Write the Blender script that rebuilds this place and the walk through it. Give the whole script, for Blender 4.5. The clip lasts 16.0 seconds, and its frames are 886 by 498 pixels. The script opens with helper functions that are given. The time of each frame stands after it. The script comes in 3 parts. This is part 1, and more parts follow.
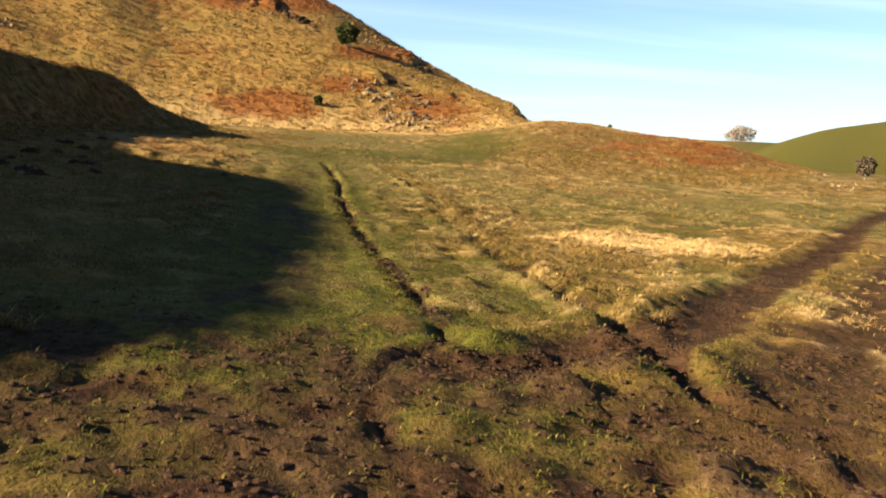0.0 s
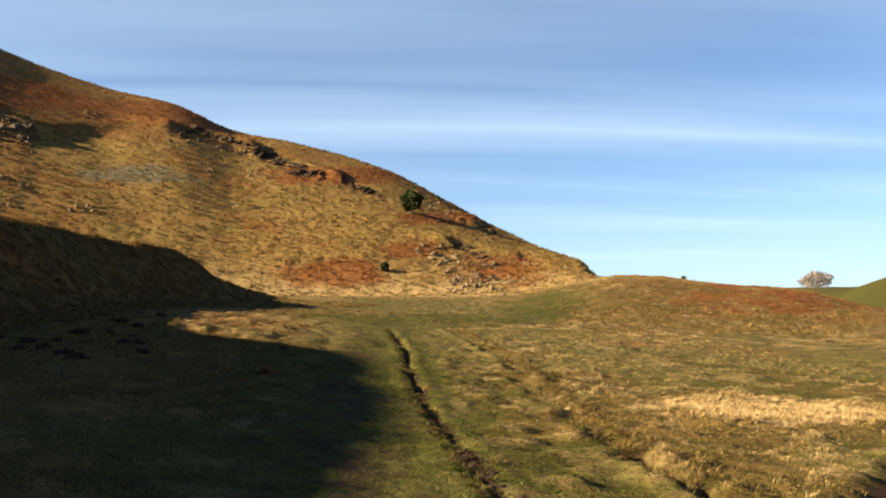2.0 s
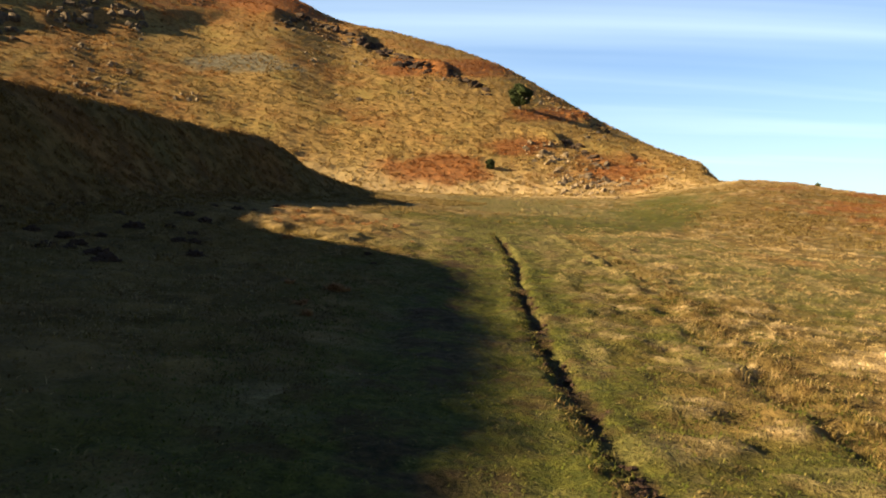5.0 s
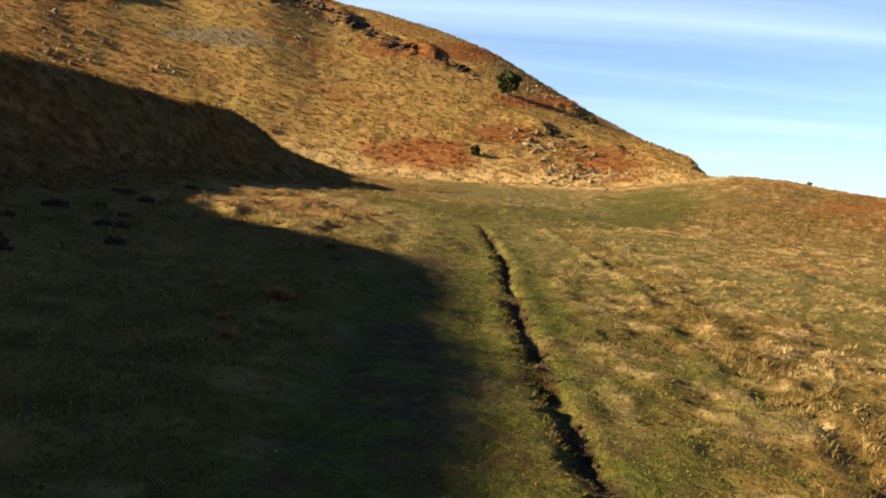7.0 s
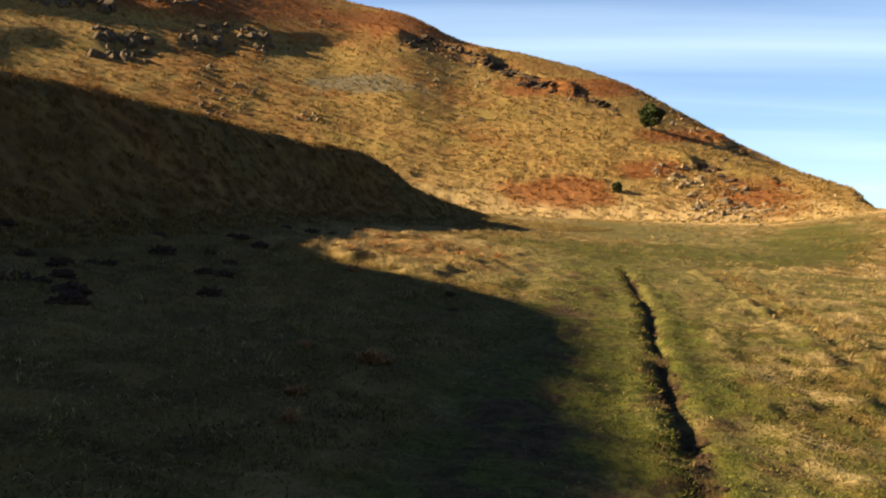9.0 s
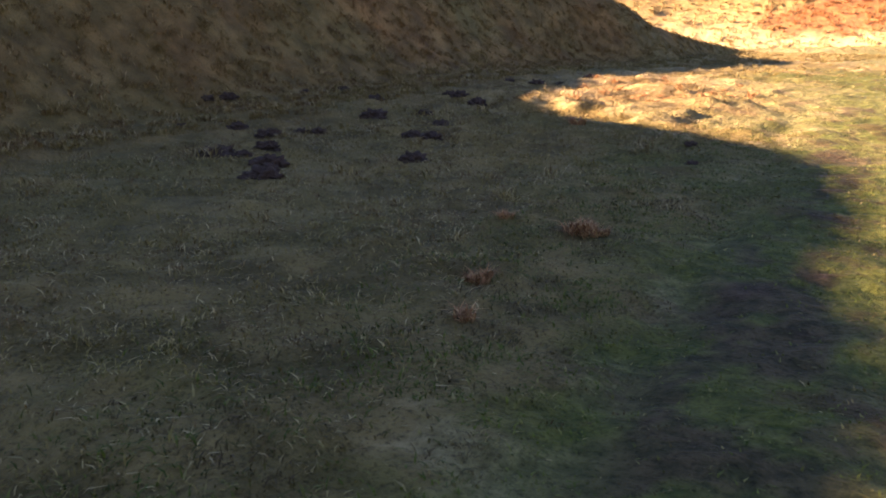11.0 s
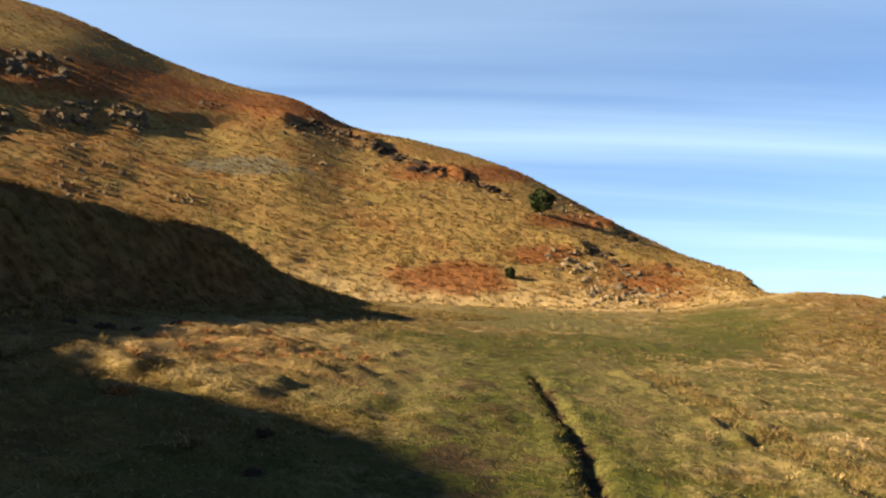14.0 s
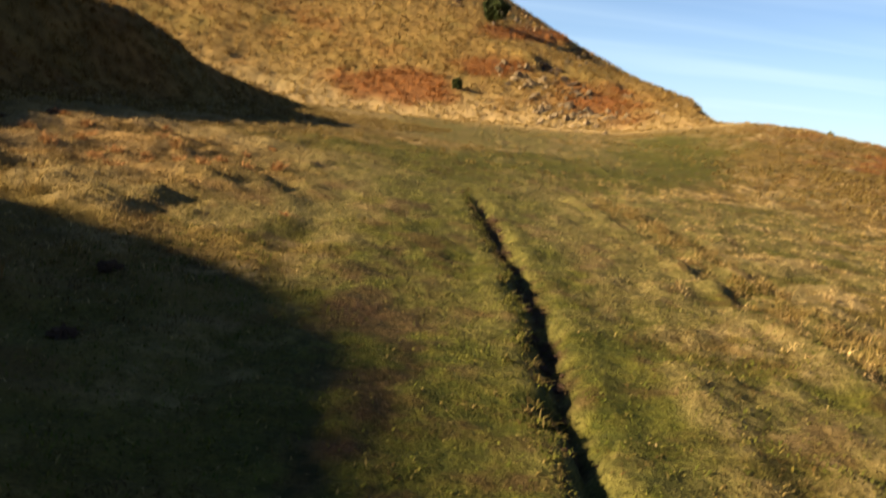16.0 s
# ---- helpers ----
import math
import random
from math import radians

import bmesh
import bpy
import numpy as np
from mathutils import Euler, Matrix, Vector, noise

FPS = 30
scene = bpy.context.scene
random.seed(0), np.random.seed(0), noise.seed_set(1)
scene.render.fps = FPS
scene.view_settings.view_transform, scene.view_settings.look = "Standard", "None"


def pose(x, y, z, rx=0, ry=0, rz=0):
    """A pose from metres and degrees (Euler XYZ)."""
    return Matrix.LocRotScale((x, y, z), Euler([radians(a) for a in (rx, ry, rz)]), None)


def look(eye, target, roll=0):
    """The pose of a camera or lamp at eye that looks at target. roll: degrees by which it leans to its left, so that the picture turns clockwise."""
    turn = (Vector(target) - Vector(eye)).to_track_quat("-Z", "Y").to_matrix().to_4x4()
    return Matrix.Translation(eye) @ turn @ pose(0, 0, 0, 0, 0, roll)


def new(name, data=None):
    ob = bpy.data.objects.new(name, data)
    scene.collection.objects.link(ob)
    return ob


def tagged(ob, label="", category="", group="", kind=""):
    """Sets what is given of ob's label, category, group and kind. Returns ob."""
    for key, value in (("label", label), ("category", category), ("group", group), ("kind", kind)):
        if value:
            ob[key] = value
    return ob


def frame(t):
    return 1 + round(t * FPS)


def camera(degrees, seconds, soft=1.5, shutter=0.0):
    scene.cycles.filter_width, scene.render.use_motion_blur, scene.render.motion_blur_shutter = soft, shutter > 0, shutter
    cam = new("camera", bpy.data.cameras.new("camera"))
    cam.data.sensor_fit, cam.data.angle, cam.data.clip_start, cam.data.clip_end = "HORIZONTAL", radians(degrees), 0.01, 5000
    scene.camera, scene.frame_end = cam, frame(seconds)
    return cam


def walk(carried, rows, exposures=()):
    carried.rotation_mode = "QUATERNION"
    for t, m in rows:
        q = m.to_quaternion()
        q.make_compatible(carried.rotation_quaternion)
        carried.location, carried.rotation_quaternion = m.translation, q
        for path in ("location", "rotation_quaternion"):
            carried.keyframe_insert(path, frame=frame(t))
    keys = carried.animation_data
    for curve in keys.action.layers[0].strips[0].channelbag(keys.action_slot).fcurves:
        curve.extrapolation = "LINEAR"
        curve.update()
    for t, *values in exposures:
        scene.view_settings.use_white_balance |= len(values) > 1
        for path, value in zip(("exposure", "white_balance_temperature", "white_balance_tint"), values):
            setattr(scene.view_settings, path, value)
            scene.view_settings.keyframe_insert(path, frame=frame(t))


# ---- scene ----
# The camera and its walk: seconds, eye, heading to the left of +y, tilt up, lean.
cam = camera(55.0, 16.0, soft=1.8, shutter=0.25)
PATH = [
    (0, (0.000, -0.000, 1.536), (-8.71, -7.61, 2.37)),
    (0.5, (-0.010, 0.461, 1.552), (-8.62, -4.73, 2.32)),
    (1, (-0.026, 0.928, 1.555), (-7.72, -3.02, 1.97)),
    (1.5, (0.008, 1.550, 1.509), (-6.06, 0.13, 0.65)),
    (2, (0.089, 2.111, 1.506), (-3.97, 3.17, -0.40)),
    (2.5, (0.170, 2.707, 1.568), (-2.11, 1.37, -1.46)),
    (3, (0.191, 3.505, 1.559), (-0.22, -1.89, -1.40)),
    (3.5, (0.159, 4.166, 1.550), (1.81, -3.05, -0.47)),
    (3.7, (0.134, 4.369, 1.527), (2.68, -3.69, 0.06)),
    (5.8, (-0.012, 7.260, 1.514), (1.58, -3.62, 3.08)),
    (6, (-0.018, 7.508, 1.505), (1.18, -3.45, 3.58)),
    (6.5, (-0.017, 8.126, 1.516), (0.79, -4.10, 3.54)),
    (7, (-0.040, 8.671, 1.515), (1.63, -4.58, 3.46)),
    (7.5, (-0.050, 9.126, 1.486), (3.70, -3.58, 3.01)),
    (8, (-0.057, 9.597, 1.486), (6.47, -2.32, 2.53)),
    (8.5, (0.021, 10.015, 1.516), (9.68, -0.70, 2.32)),
    (9, (0.052, 10.386, 1.513), (11.30, -2.38, 2.25)),
    (9.5, (0.027, 10.770, 1.402), (14.76, -8.67, 2.23)),
    (9.7, (0.001, 10.934, 1.386), (17.29, -10.74, 2.37)),
    (11.8, (-0.051, 12.505, 1.442), (30.06, -11.59, -4.18)),
    (12, (-0.050, 12.754, 1.424), (28.48, -10.58, -4.43)),
    (12.5, (-0.069, 13.548, 1.324), (23.48, -5.11, -3.23)),
    (13, (-0.036, 14.069, 1.374), (17.27, 1.01, -0.42)),
    (13.5, (-0.102, 14.718, 1.497), (10.17, 5.91, 1.64)),
    (14, (-0.179, 15.453, 1.515), (4.32, 3.78, 1.79)),
    (14.5, (-0.205, 15.888, 1.494), (0.03, -0.23, 2.18)),
    (15, (-0.224, 16.473, 1.495), (-1.95, 0.15, 3.08)),
    (15.5, (-0.203, 17.092, 1.527), (-2.26, -0.37, 4.44)),
    (16, (-0.156, 17.642, 1.476), (-0.31, -8.63, 5.40)),
]


def carried_pose(eye, heading, tilt, lean):
    h, p = radians(heading), radians(tilt)
    way = Vector((-math.sin(h) * math.cos(p), math.cos(h) * math.cos(p), math.sin(p)))
    return look(eye, Vector(eye) + way, lean)


EXPOSURES = [(0.0, 2.65, 6700, 10), (0.8, 2.3, 6600, 9), (1.5, 2.25, 6400, 8), (3.5, 2.4, 6600, 9), (9.0, 2.5, 6600, 9), (9.7, 2.9, 6500, 11), (11.0, 4.3, 6100, 28),
             (11.8, 5.2, 5500, 66), (12.3, 5.1, 5500, 66), (12.7, 4.5, 5700, 48), (13.0, 3.7, 5900, 26), (13.3, 3.05, 5900, 14), (13.6, 2.6, 6000, 10),
             (14.0, 2.4, 6200, 8), (14.4, 2.25, 6500, 9), (16.0, 2.3, 6700, 9)]
walk(cam, [(t, carried_pose(eye, *turn)) for t, eye, turn in PATH], EXPOSURES)

# World: low winter sun from the left, thin streaks of cloud.
SUN_UP, SUN_AZ = 22.8, 193.0    # degrees; direction towards the sun, counter-clockwise from +x
sun_dir = Vector((math.cos(radians(SUN_UP)) * math.cos(radians(SUN_AZ)),
                  math.cos(radians(SUN_UP)) * math.sin(radians(SUN_AZ)), math.sin(radians(SUN_UP))))
sun_data = bpy.data.lights.new("sun", "SUN")
sun_data.energy, sun_data.angle, sun_data.color = 5.0, radians(0.55), (1.0, 0.80, 0.52)
sun = new("sun", sun_data)
sun.matrix_world = look(sun_dir * 50, (0, 0, 0))


class Nodes:
    """A short way of wiring node trees."""

    def __init__(self, tree):
        self.tree = tree

    def add(self, kind, inputs=None, **props):
        n = self.tree.nodes.new(kind)
        for k, v in props.items():
            setattr(n, k, v)
        for k, v in (inputs or {}).items():
            if isinstance(v, bpy.types.NodeSocket):
                self.tree.links.new(v, n.inputs[k])
            else:
                n.inputs[k].default_value = v
        return n

    def mix(self, a, b, f, mode="MIX"):
        n = self.add("ShaderNodeMix", data_type="RGBA", blend_type=mode)
        for i, v in ((0, f), (6, a), (7, b)):
            if isinstance(v, bpy.types.NodeSocket):
                self.tree.links.new(v, n.inputs[i])
            elif i == 0:
                n.inputs[i].default_value = v
            else:
                n.inputs[i].default_value = (*v, 1)
        return n.outputs[2]

    def math(self, op, a, b=0.0, c=0.0):
        n = self.add("ShaderNodeMath", operation=op)
        for i, v in enumerate((a, b, c)):
            if isinstance(v, bpy.types.NodeSocket):
                self.tree.links.new(v, n.inputs[i])
            else:
                n.inputs[i].default_value = v
        return n.outputs[0]

    def ramp(self, f, lo, hi, a=0.0, b=1.0):
        n = self.add("ShaderNodeMapRange", {"Value": f, "From Min": lo, "From Max": hi, "To Min": a, "To Max": b})
        n.interpolation_type = "SMOOTHSTEP"
        return n.outputs[0]

    def noise(self, scale, detail=4, rough=0.55, vector=None, distortion=0.0):
        n = self.add("ShaderNodeTexNoise", {"Scale": scale, "Detail": detail, "Roughness": rough, "Distortion": distortion})
        if vector is not None:
            self.tree.links.new(vector, n.inputs["Vector"])
        return n.outputs["Fac"]


world = bpy.data.worlds.new("sky")
scene.world = world
world.use_nodes = True
wt = world.node_tree
wt.nodes.clear()
N = Nodes(wt)
sky = N.add("ShaderNodeTexSky", sky_type="NISHITA", sun_disc=False, sun_elevation=radians(SUN_UP),
            sun_rotation=radians(90 - SUN_AZ), altitude=200, air_density=0.75, dust_density=0.3, ozone_density=0.7)
co = N.add("ShaderNodeTexCoord").outputs["Generated"]
sep = N.add("ShaderNodeSeparateXYZ", {0: co})
up = N.math("MAXIMUM", N.math("ADD", sep.outputs[2], 0.10), 0.03)
flat = N.add("ShaderNodeCombineXYZ", {0: N.math("DIVIDE", sep.outputs[0], up), 1: N.math("DIVIDE", sep.outputs[1], up), 2: 0.0}).outputs[0]
lean = N.add("ShaderNodeMapping", {0: flat, 2: (0, 0, radians(-8)), 3: (0.15, 0.85, 1.0)}).outputs[0]
streak = N.noise(1.0, 3, 0.45, lean, 0.5)
wisp = N.noise(3.5, 5, 0.55, lean, 0.3)
veil = N.math("ADD", N.math("MULTIPLY", streak, 0.88), N.math("MULTIPLY", wisp, 0.12))
cover = N.ramp(veil, 0.34, 0.70, 0.10, 0.60)
haze = N.ramp(sep.outputs[2], 0.0, 0.24, 0.36, 0.0)
cover = N.math("MULTIPLY", cover, N.ramp(sep.outputs[2], 0.30, 0.52, 1.0, 0.04))
cover = N.math("MAXIMUM", cover, haze)
# sky and cloud colours are scaled down here to deepen the shaded ground
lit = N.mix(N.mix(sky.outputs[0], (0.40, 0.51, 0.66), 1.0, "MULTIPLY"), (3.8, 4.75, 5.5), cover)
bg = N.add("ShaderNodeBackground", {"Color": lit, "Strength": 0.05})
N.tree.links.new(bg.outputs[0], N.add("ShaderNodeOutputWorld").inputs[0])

# ---- the lie of the land ----
rng = np.random.default_rng(7)
LATTICE = rng.random((256, 256))


def vnoise(x, y):
    xi, yi = np.floor(x).astype(int), np.floor(y).astype(int)
    fx, fy = x - xi, y - yi
    fx, fy = fx * fx * fx * (fx * (6 * fx - 15) + 10), fy * fy * fy * (fy * (6 * fy - 15) + 10)
    a, b = LATTICE[xi & 255, yi & 255], LATTICE[(xi + 1) & 255, yi & 255]
    c, d = LATTICE[xi & 255, (yi + 1) & 255], LATTICE[(xi + 1) & 255, (yi + 1) & 255]
    return (a + (b - a) * fx) * (1 - fy) + (c + (d - c) * fx) * fy - 0.5


def fbm(x, y, size, octaves=4, gain=0.5):
    out, amp, k = 0.0, 1.0, 1.0 / size
    for i in range(octaves):
        out = out + amp * vnoise(x * k + 17.3 * i, y * k - 9.1 * i)
        amp, k = amp * gain, k * 2.03
    return out


def smooth(a, b, v):
    s = np.clip((v - a) / (b - a), 0, 1)
    return s * s * (3 - 2 * s)


def spline(v, xs, ys):
    """A smooth curve through a few knots."""
    xs, ys = np.array(xs, float), np.array(ys, float)
    m = np.gradient(ys, xs)
    v = np.clip(v, xs[0], xs[-1])
    i = np.clip(np.searchsorted(xs, v) - 1, 0, len(xs) - 2)
    h = xs[i + 1] - xs[i]
    s = (v - xs[i]) / h
    return ((1 + 2 * s) * (1 - s) ** 2 * ys[i] + s * (1 - s) ** 2 * h * m[i]
            + s * s * (3 - 2 * s) * ys[i + 1] + s * s * (s - 1) * h * m[i + 1])


def near_line(x, y, pts):
    """Distance to a line of a few points."""
    best = np.full(np.shape(x), 1e9)
    for (ax, ay), (bx, by) in zip(pts, pts[1:]):
        dx, dy = bx - ax, by - ay
        s = np.clip(((x - ax) * dx + (y - ay) * dy) / (dx * dx + dy * dy), 0, 1)
        best = np.minimum(best, np.hypot(x - ax - s * dx, y - ay - s * dy))
    return best


CREST_AZ = [-80, -60, -45, -37.5, -28.3, -22.5, -18, -14, -10.5, -6.2, 0.6, 6.2, 10, 15.2]
CREST_EL = [0.20, 0.27, 0.305, 0.306, 0.292, 0.258, 0.237, 0.225, 0.199, 0.186, 0.152, 0.101, 0.066, 0.022]
CREST_D = [215, 215, 215, 215, 214, 210, 205, 200, 194, 186, 168, 146, 126, 98]
SHOULDER_AZ = [-180, -40, 6, 10, 14, 17, 20, 24, 28, 30, 33, 36, 180]
SHOULDER_EL = [0.0, -0.004, 0.0, 0.003, 0.014, 0.0215, 0.0195, 0.0120, 0.0062, 0.001, -0.014, -0.026, -0.03]


def hill(az, d, x, y):
    """The big hill ahead: rise above its foot, by bearing and distance."""
    zc = 1.5 + spline(az, CREST_AZ, CREST_EL) * spline(az, CREST_AZ, CREST_D)
    dc = spline(az, CREST_AZ, CREST_D)
    db = 80.0 + 0 * az
    s = (d - db) / np.maximum(dc - db, 8.0)
    t = np.clip(s, 0, 1)
    rise = 1.28 * t - 0.28 * t ** 3
    top = np.maximum(zc - 1.45, 0.0)
    z = top * rise - np.maximum(d - dc, 0) * 0.12
    return np.where(d > db, z, 0.0), t


LEDGES = [  # bearing from, to, elevation at both ends, drop in metres
    (-42, -25, 0.212, 0.215, 1.2), (-40, -18, 0.172, 0.202, 0.9)]
SCARS = [  # knobs and the hollows that lie in their shade: bearing and elevation of both ends, height, half-width
    (-14.6, 0.203, -10.5, 0.188, 1.7, 0.006), (-9.2, 0.180, -4.0, 0.1435, 2.4, 0.008), (-3.3, 0.149, 0.0, 0.121, 1.8, 0.006), (6.4, 0.093, 8.2, 0.075, 1.0, 0.005),
    (4.6, 0.068, 7.6, 0.043, 1.2, 0.006), (9.5, 0.052, 11.0, 0.042, 0.7, 0.004), (-32.2, 0.235, -28.0, 0.230, 1.6, 0.014), (-37.0, 0.215, -33.0, 0.212, 1.6, 0.014),
    (-33.3, 0.170, -30.8, 0.168, 1.2, 0.011), (-25.6, 0.190, -23.8, 0.184, 0.3, 0.008), (-27.0, 0.142, -25.0, 0.120, 0.5, 0.008)]

MOUND_Y = [-10, 10, 18, 25.6, 31.7, 36, 39, 41, 42.5, 43.8, 45, 46.2, 48.5, 52, 55, 58.5, 63]
MOUND_X = [-15.5, -15, -14.8, -14.3, -13.6, -12.8, -12.1, -11.6, -11.1, -10.5, -9.9, -9.4, -8.6, -7.6, -6.7, -5.6, -4.2]
MOUND_Z = [4.6, 4.6, 4.5, 4.42, 4.44, 4.28, 4.10, 3.95, 4.04, 3.80, 3.36, 2.90, 2.42, 2.0, 1.6, 1.15, 0.8]

RUT = [(1.13, 6.7), (1.08, 8.1), (1.04, 8.9), (0.95, 10.3), (0.86, 12.2), (0.73, 15.4), (0.64, 18.6), (0.64, 22.0), (0.68, 24.3), (0.60, 26.1), (0.39, 29.1), (0.27, 31.8)]
RUT_RIGHT = [(3.3, 4.6), (2.75, 5.6), (3.05, 8.3), (2.92, 10.6), (2.85, 13.5), (2.85, 17), (3.1, 21), (3.3, 24.5), (3.0, 27), (2.7, 29.5), (2.4, 33)]
RUT_LEFT = [(-1.0, 13), (-1.1, 17), (-1.35, 22), (-1.45, 25), (-1.4, 28), (-1.3, 31)]
BROWN = [(1.2, 6.05), (1.75, 6.25), (2.75, 7.1), (3.67, 8.0), (5.5, 10.4), (7.6, 13.0), (9.9, 15.7), (13.6, 20.2), (17.6, 25.2), (26, 33)]
BROWN_TWO = [(2.6, 4.5), (3.1, 5.0), (3.9, 5.9), (5.4, 7.8), (8.6, 11.7), (11.5, 15.0), (17, 21)]
FOOT_RUT = [(1.13, 6.7), (0.6, 6.15), (0.38, 5.3), (0.36, 4.67), (0.44, 4.2), (0.50, 3.6), (0.52, 2.8)]
CRESCENT = [(3.15, 6.9), (2.85, 6.2), (2.78, 5.7), (2.92, 5.3), (3.2, 5.05)]
POACHED = [  # patches of poached mud: middle and half-widths
    (0.0, 5.3, 0.48, 1.6), (1.0, 5.5, 0.75, 0.85), (2.2, 4.7, 0.95, 1.0), (0.1, 3.6, 1.1, 0.9), (-1.5, 4.6, 0.9, 0.5), (1.9, 6.35, 0.9, 0.35),
    (-2.2, 3.9, 0.8, 0.6), (1.1, 3.4, 0.9, 0.7), (3.3, 4.0, 0.8, 0.7)]


# an added knoll out of view, sized so that its shade fits the track
SHADE_KNOLL = (36.0, 7.6, 7.97, 11.3, 14.6, 9)   # distance to the left, along, height, radius towards -y and +y, steepness


def poached(x, y, ragged):
    """How far the turf is trodden into mud at the crossing of the tracks."""
    best = np.zeros(np.shape(x))
    for mx, my, wide, deep in POACHED:
        best = np.maximum(best, smooth(1.15, 0.45, np.hypot((x - mx) / wide, (y - my) / deep) + 0.75 * ragged))
    return best


def height(x, y, fine=True):
    x, y = np.asarray(x, float), np.asarray(y, float)
    dx, dy = x, y - 10.0
    d, az = np.hypot(dx, dy), np.degrees(np.arctan2(dx, dy))
    along = spline(y, [-200, 0, 22, 30, 44, 58, 90], [-3.0, 0.0, 0.02, 0.40, 0.62, 0.9, 1.45])
    across = spline(x, [-200, -20, -14, 6, 12, 22, 40, 200], [3.0, 1.3, 1.05, -0.45, -0.75, -0.95, -1.1, -4.0])
    near = along + across
    # beyond forty metres the ground is told by bearing
    z85 = 1.5 + np.interp(az, SHOULDER_AZ, SHOULDER_EL) * 85.0
    fwd = np.maximum(np.cos(np.radians(az)), 0.0)
    w = smooth(36, 80, d) * smooth(0.3, 0.6, fwd)
    z = near * (1 - w) + z85 * w
    # the valley to the right, the moor and the green hill across it
    right = smooth(14.5, 17.5, az) * (az < 120)
    moor = 1.5 + 0.0066 * np.minimum(d, 900)
    green = spline(az, [20, 29, 30.6, 32.1, 33.6, 35.6, 40, 60, 90], [0, 0.000, 0.0065, 0.0155, 0.0235, 0.0295, 0.045, 0.10, 0.10])
    far_right = np.where(d < 160, z85 + (-5.0 - z85) * smooth(88, 160, d), -5.0)
    far_right = far_right + (moor + 5.0) * smooth(140, 390, d)
    far_right = np.maximum(far_right, -5.0 + (6.5 + green * 300) * smooth(120, 300, d) * smooth(27, 31, az))
    z = np.where(d > 85, z + (far_right - z) * right, z)
    rise, t = hill(np.clip(az, -80, 15.2), d, x, y)
    on_hill = (1 - smooth(14.0, 16.5, az)) * smooth(-95, -70, az)
    z = z + rise * on_hill
    # ledges
    for a0, a1, e0, e1, drop in LEDGES:
        f = np.clip((az - a0) / (a1 - a0), 0, 1)
        base = e0 + (e1 - e0) * f + 0.006 * vnoise(az * 0.9 + a0, az * 0.2)
        el = (z - 1.5) / np.maximum(d, 1)
        band = smooth(a0 - 1.2, a0 + 1.5, az) * (1 - smooth(a1 - 1.5, a1 + 1.0, az)) * (d > 80)
        dz = (el - base) * np.maximum(d, 1)
        z = z + band * drop * (smooth(-1.1, 0.3, dz) - smooth(-11.0, 0.3, dz))
    el = (z - 1.5) / np.maximum(d, 1)
    for a0, e0, a1, e1, high, half in SCARS:
        da, fall = az - a0 + 0.5 * vnoise(az * 2.2, el * 160), (e1 - e0) / (a1 - a0)
        knob = np.where(da < 0, np.exp(-(da / 2.4) ** 2), np.exp(-(da / 0.45) ** 2)) * np.exp(-np.abs((el - e0 - 0.6 * fall * da) / half) ** 3)
        hollow = smooth(a0 - 0.3, a0 + 0.5, az) * smooth(a1 + 0.4, a1 - 1.5, az) * np.exp(-((el - e0 - fall * da) / half) ** 2)
        z = z + (d > 80) * high * (0.6 * knob - 0.12 * hollow)
    # the long mound on the left
    cx, cz = spline(y, MOUND_Y, MOUND_X), spline(y, MOUND_Y, MOUND_Z)
    cx = cx + 0.4 * vnoise(y / 6.0, 3.1)
    cz = cz + 0.16 * vnoise(y / 3.0, 8.7) * smooth(64, 50, y)
    reach = np.maximum((cz - near) * 1.28, 0.3)
    s = (x - cx) / reach
    front = 1 - smooth(0.0, 1.0, s)
    back = np.where(x < cx, 1 - 0.12 * smooth(0, 10, cx - x), 1.0)
    on = (y > -40) & (y < 63)
    z = z + np.where(on, np.maximum(cz - near, 0) * front * back * smooth(63, 57, y) * smooth(-40, -10, y), 0.0)
    # unseen knoll added far to the left to throw the long shade over the track
    kx, ky = (x + SHADE_KNOLL[0]) / 12.0, y - SHADE_KNOLL[1]
    ky = np.where(ky < 0, ky / SHADE_KNOLL[3], ky / SHADE_KNOLL[4])
    z = z + SHADE_KNOLL[2] * np.exp(-(np.abs(kx) ** SHADE_KNOLL[5] + np.abs(ky) ** SHADE_KNOLL[5]))
    if fine:
        far = smooth(60, 90, d)
        z = z + fbm(x, y, 9.0, 4) * (0.10 + 0.16 * far) + fbm(x + 50, y, 1.1, 4, 0.6) * (0.045 + 0.08 * far)
        track = 1 - smooth(0.9, 1.9, np.abs(x + 0.35)) * 1.0
        rough = smooth(0.3, -0.2, track)
        z = z + 0.048 * fbm(x + 5, y, 0.34, 3, 0.6) * (1 - far)
        z = z + rough * (1 - far) * np.maximum(fbm(x, y, 0.55, 4, 0.6), -0.12) * 0.15
        # hummocks where the sun comes between the mound and the added knoll
        z = z + 0.30 * np.maximum(fbm(x + 3, y * 1.3, 1.3, 3, 0.55), -0.05) * smooth(-1.6, -2.8, x) * smooth(-9, -6, x) * smooth(23.5, 25.5, y) * smooth(36, 30, y)
        # wheel ruts
        r = near_line(x, y, RUT)
        wob = 0.105 + 0.07 * vnoise(x * 2, y * 2.4) + 0.09 * vnoise(x * 5, y * 5.4)
        broken = smooth(-0.40, 0.15, vnoise(x * 0.7 + 3, y * 1.6))
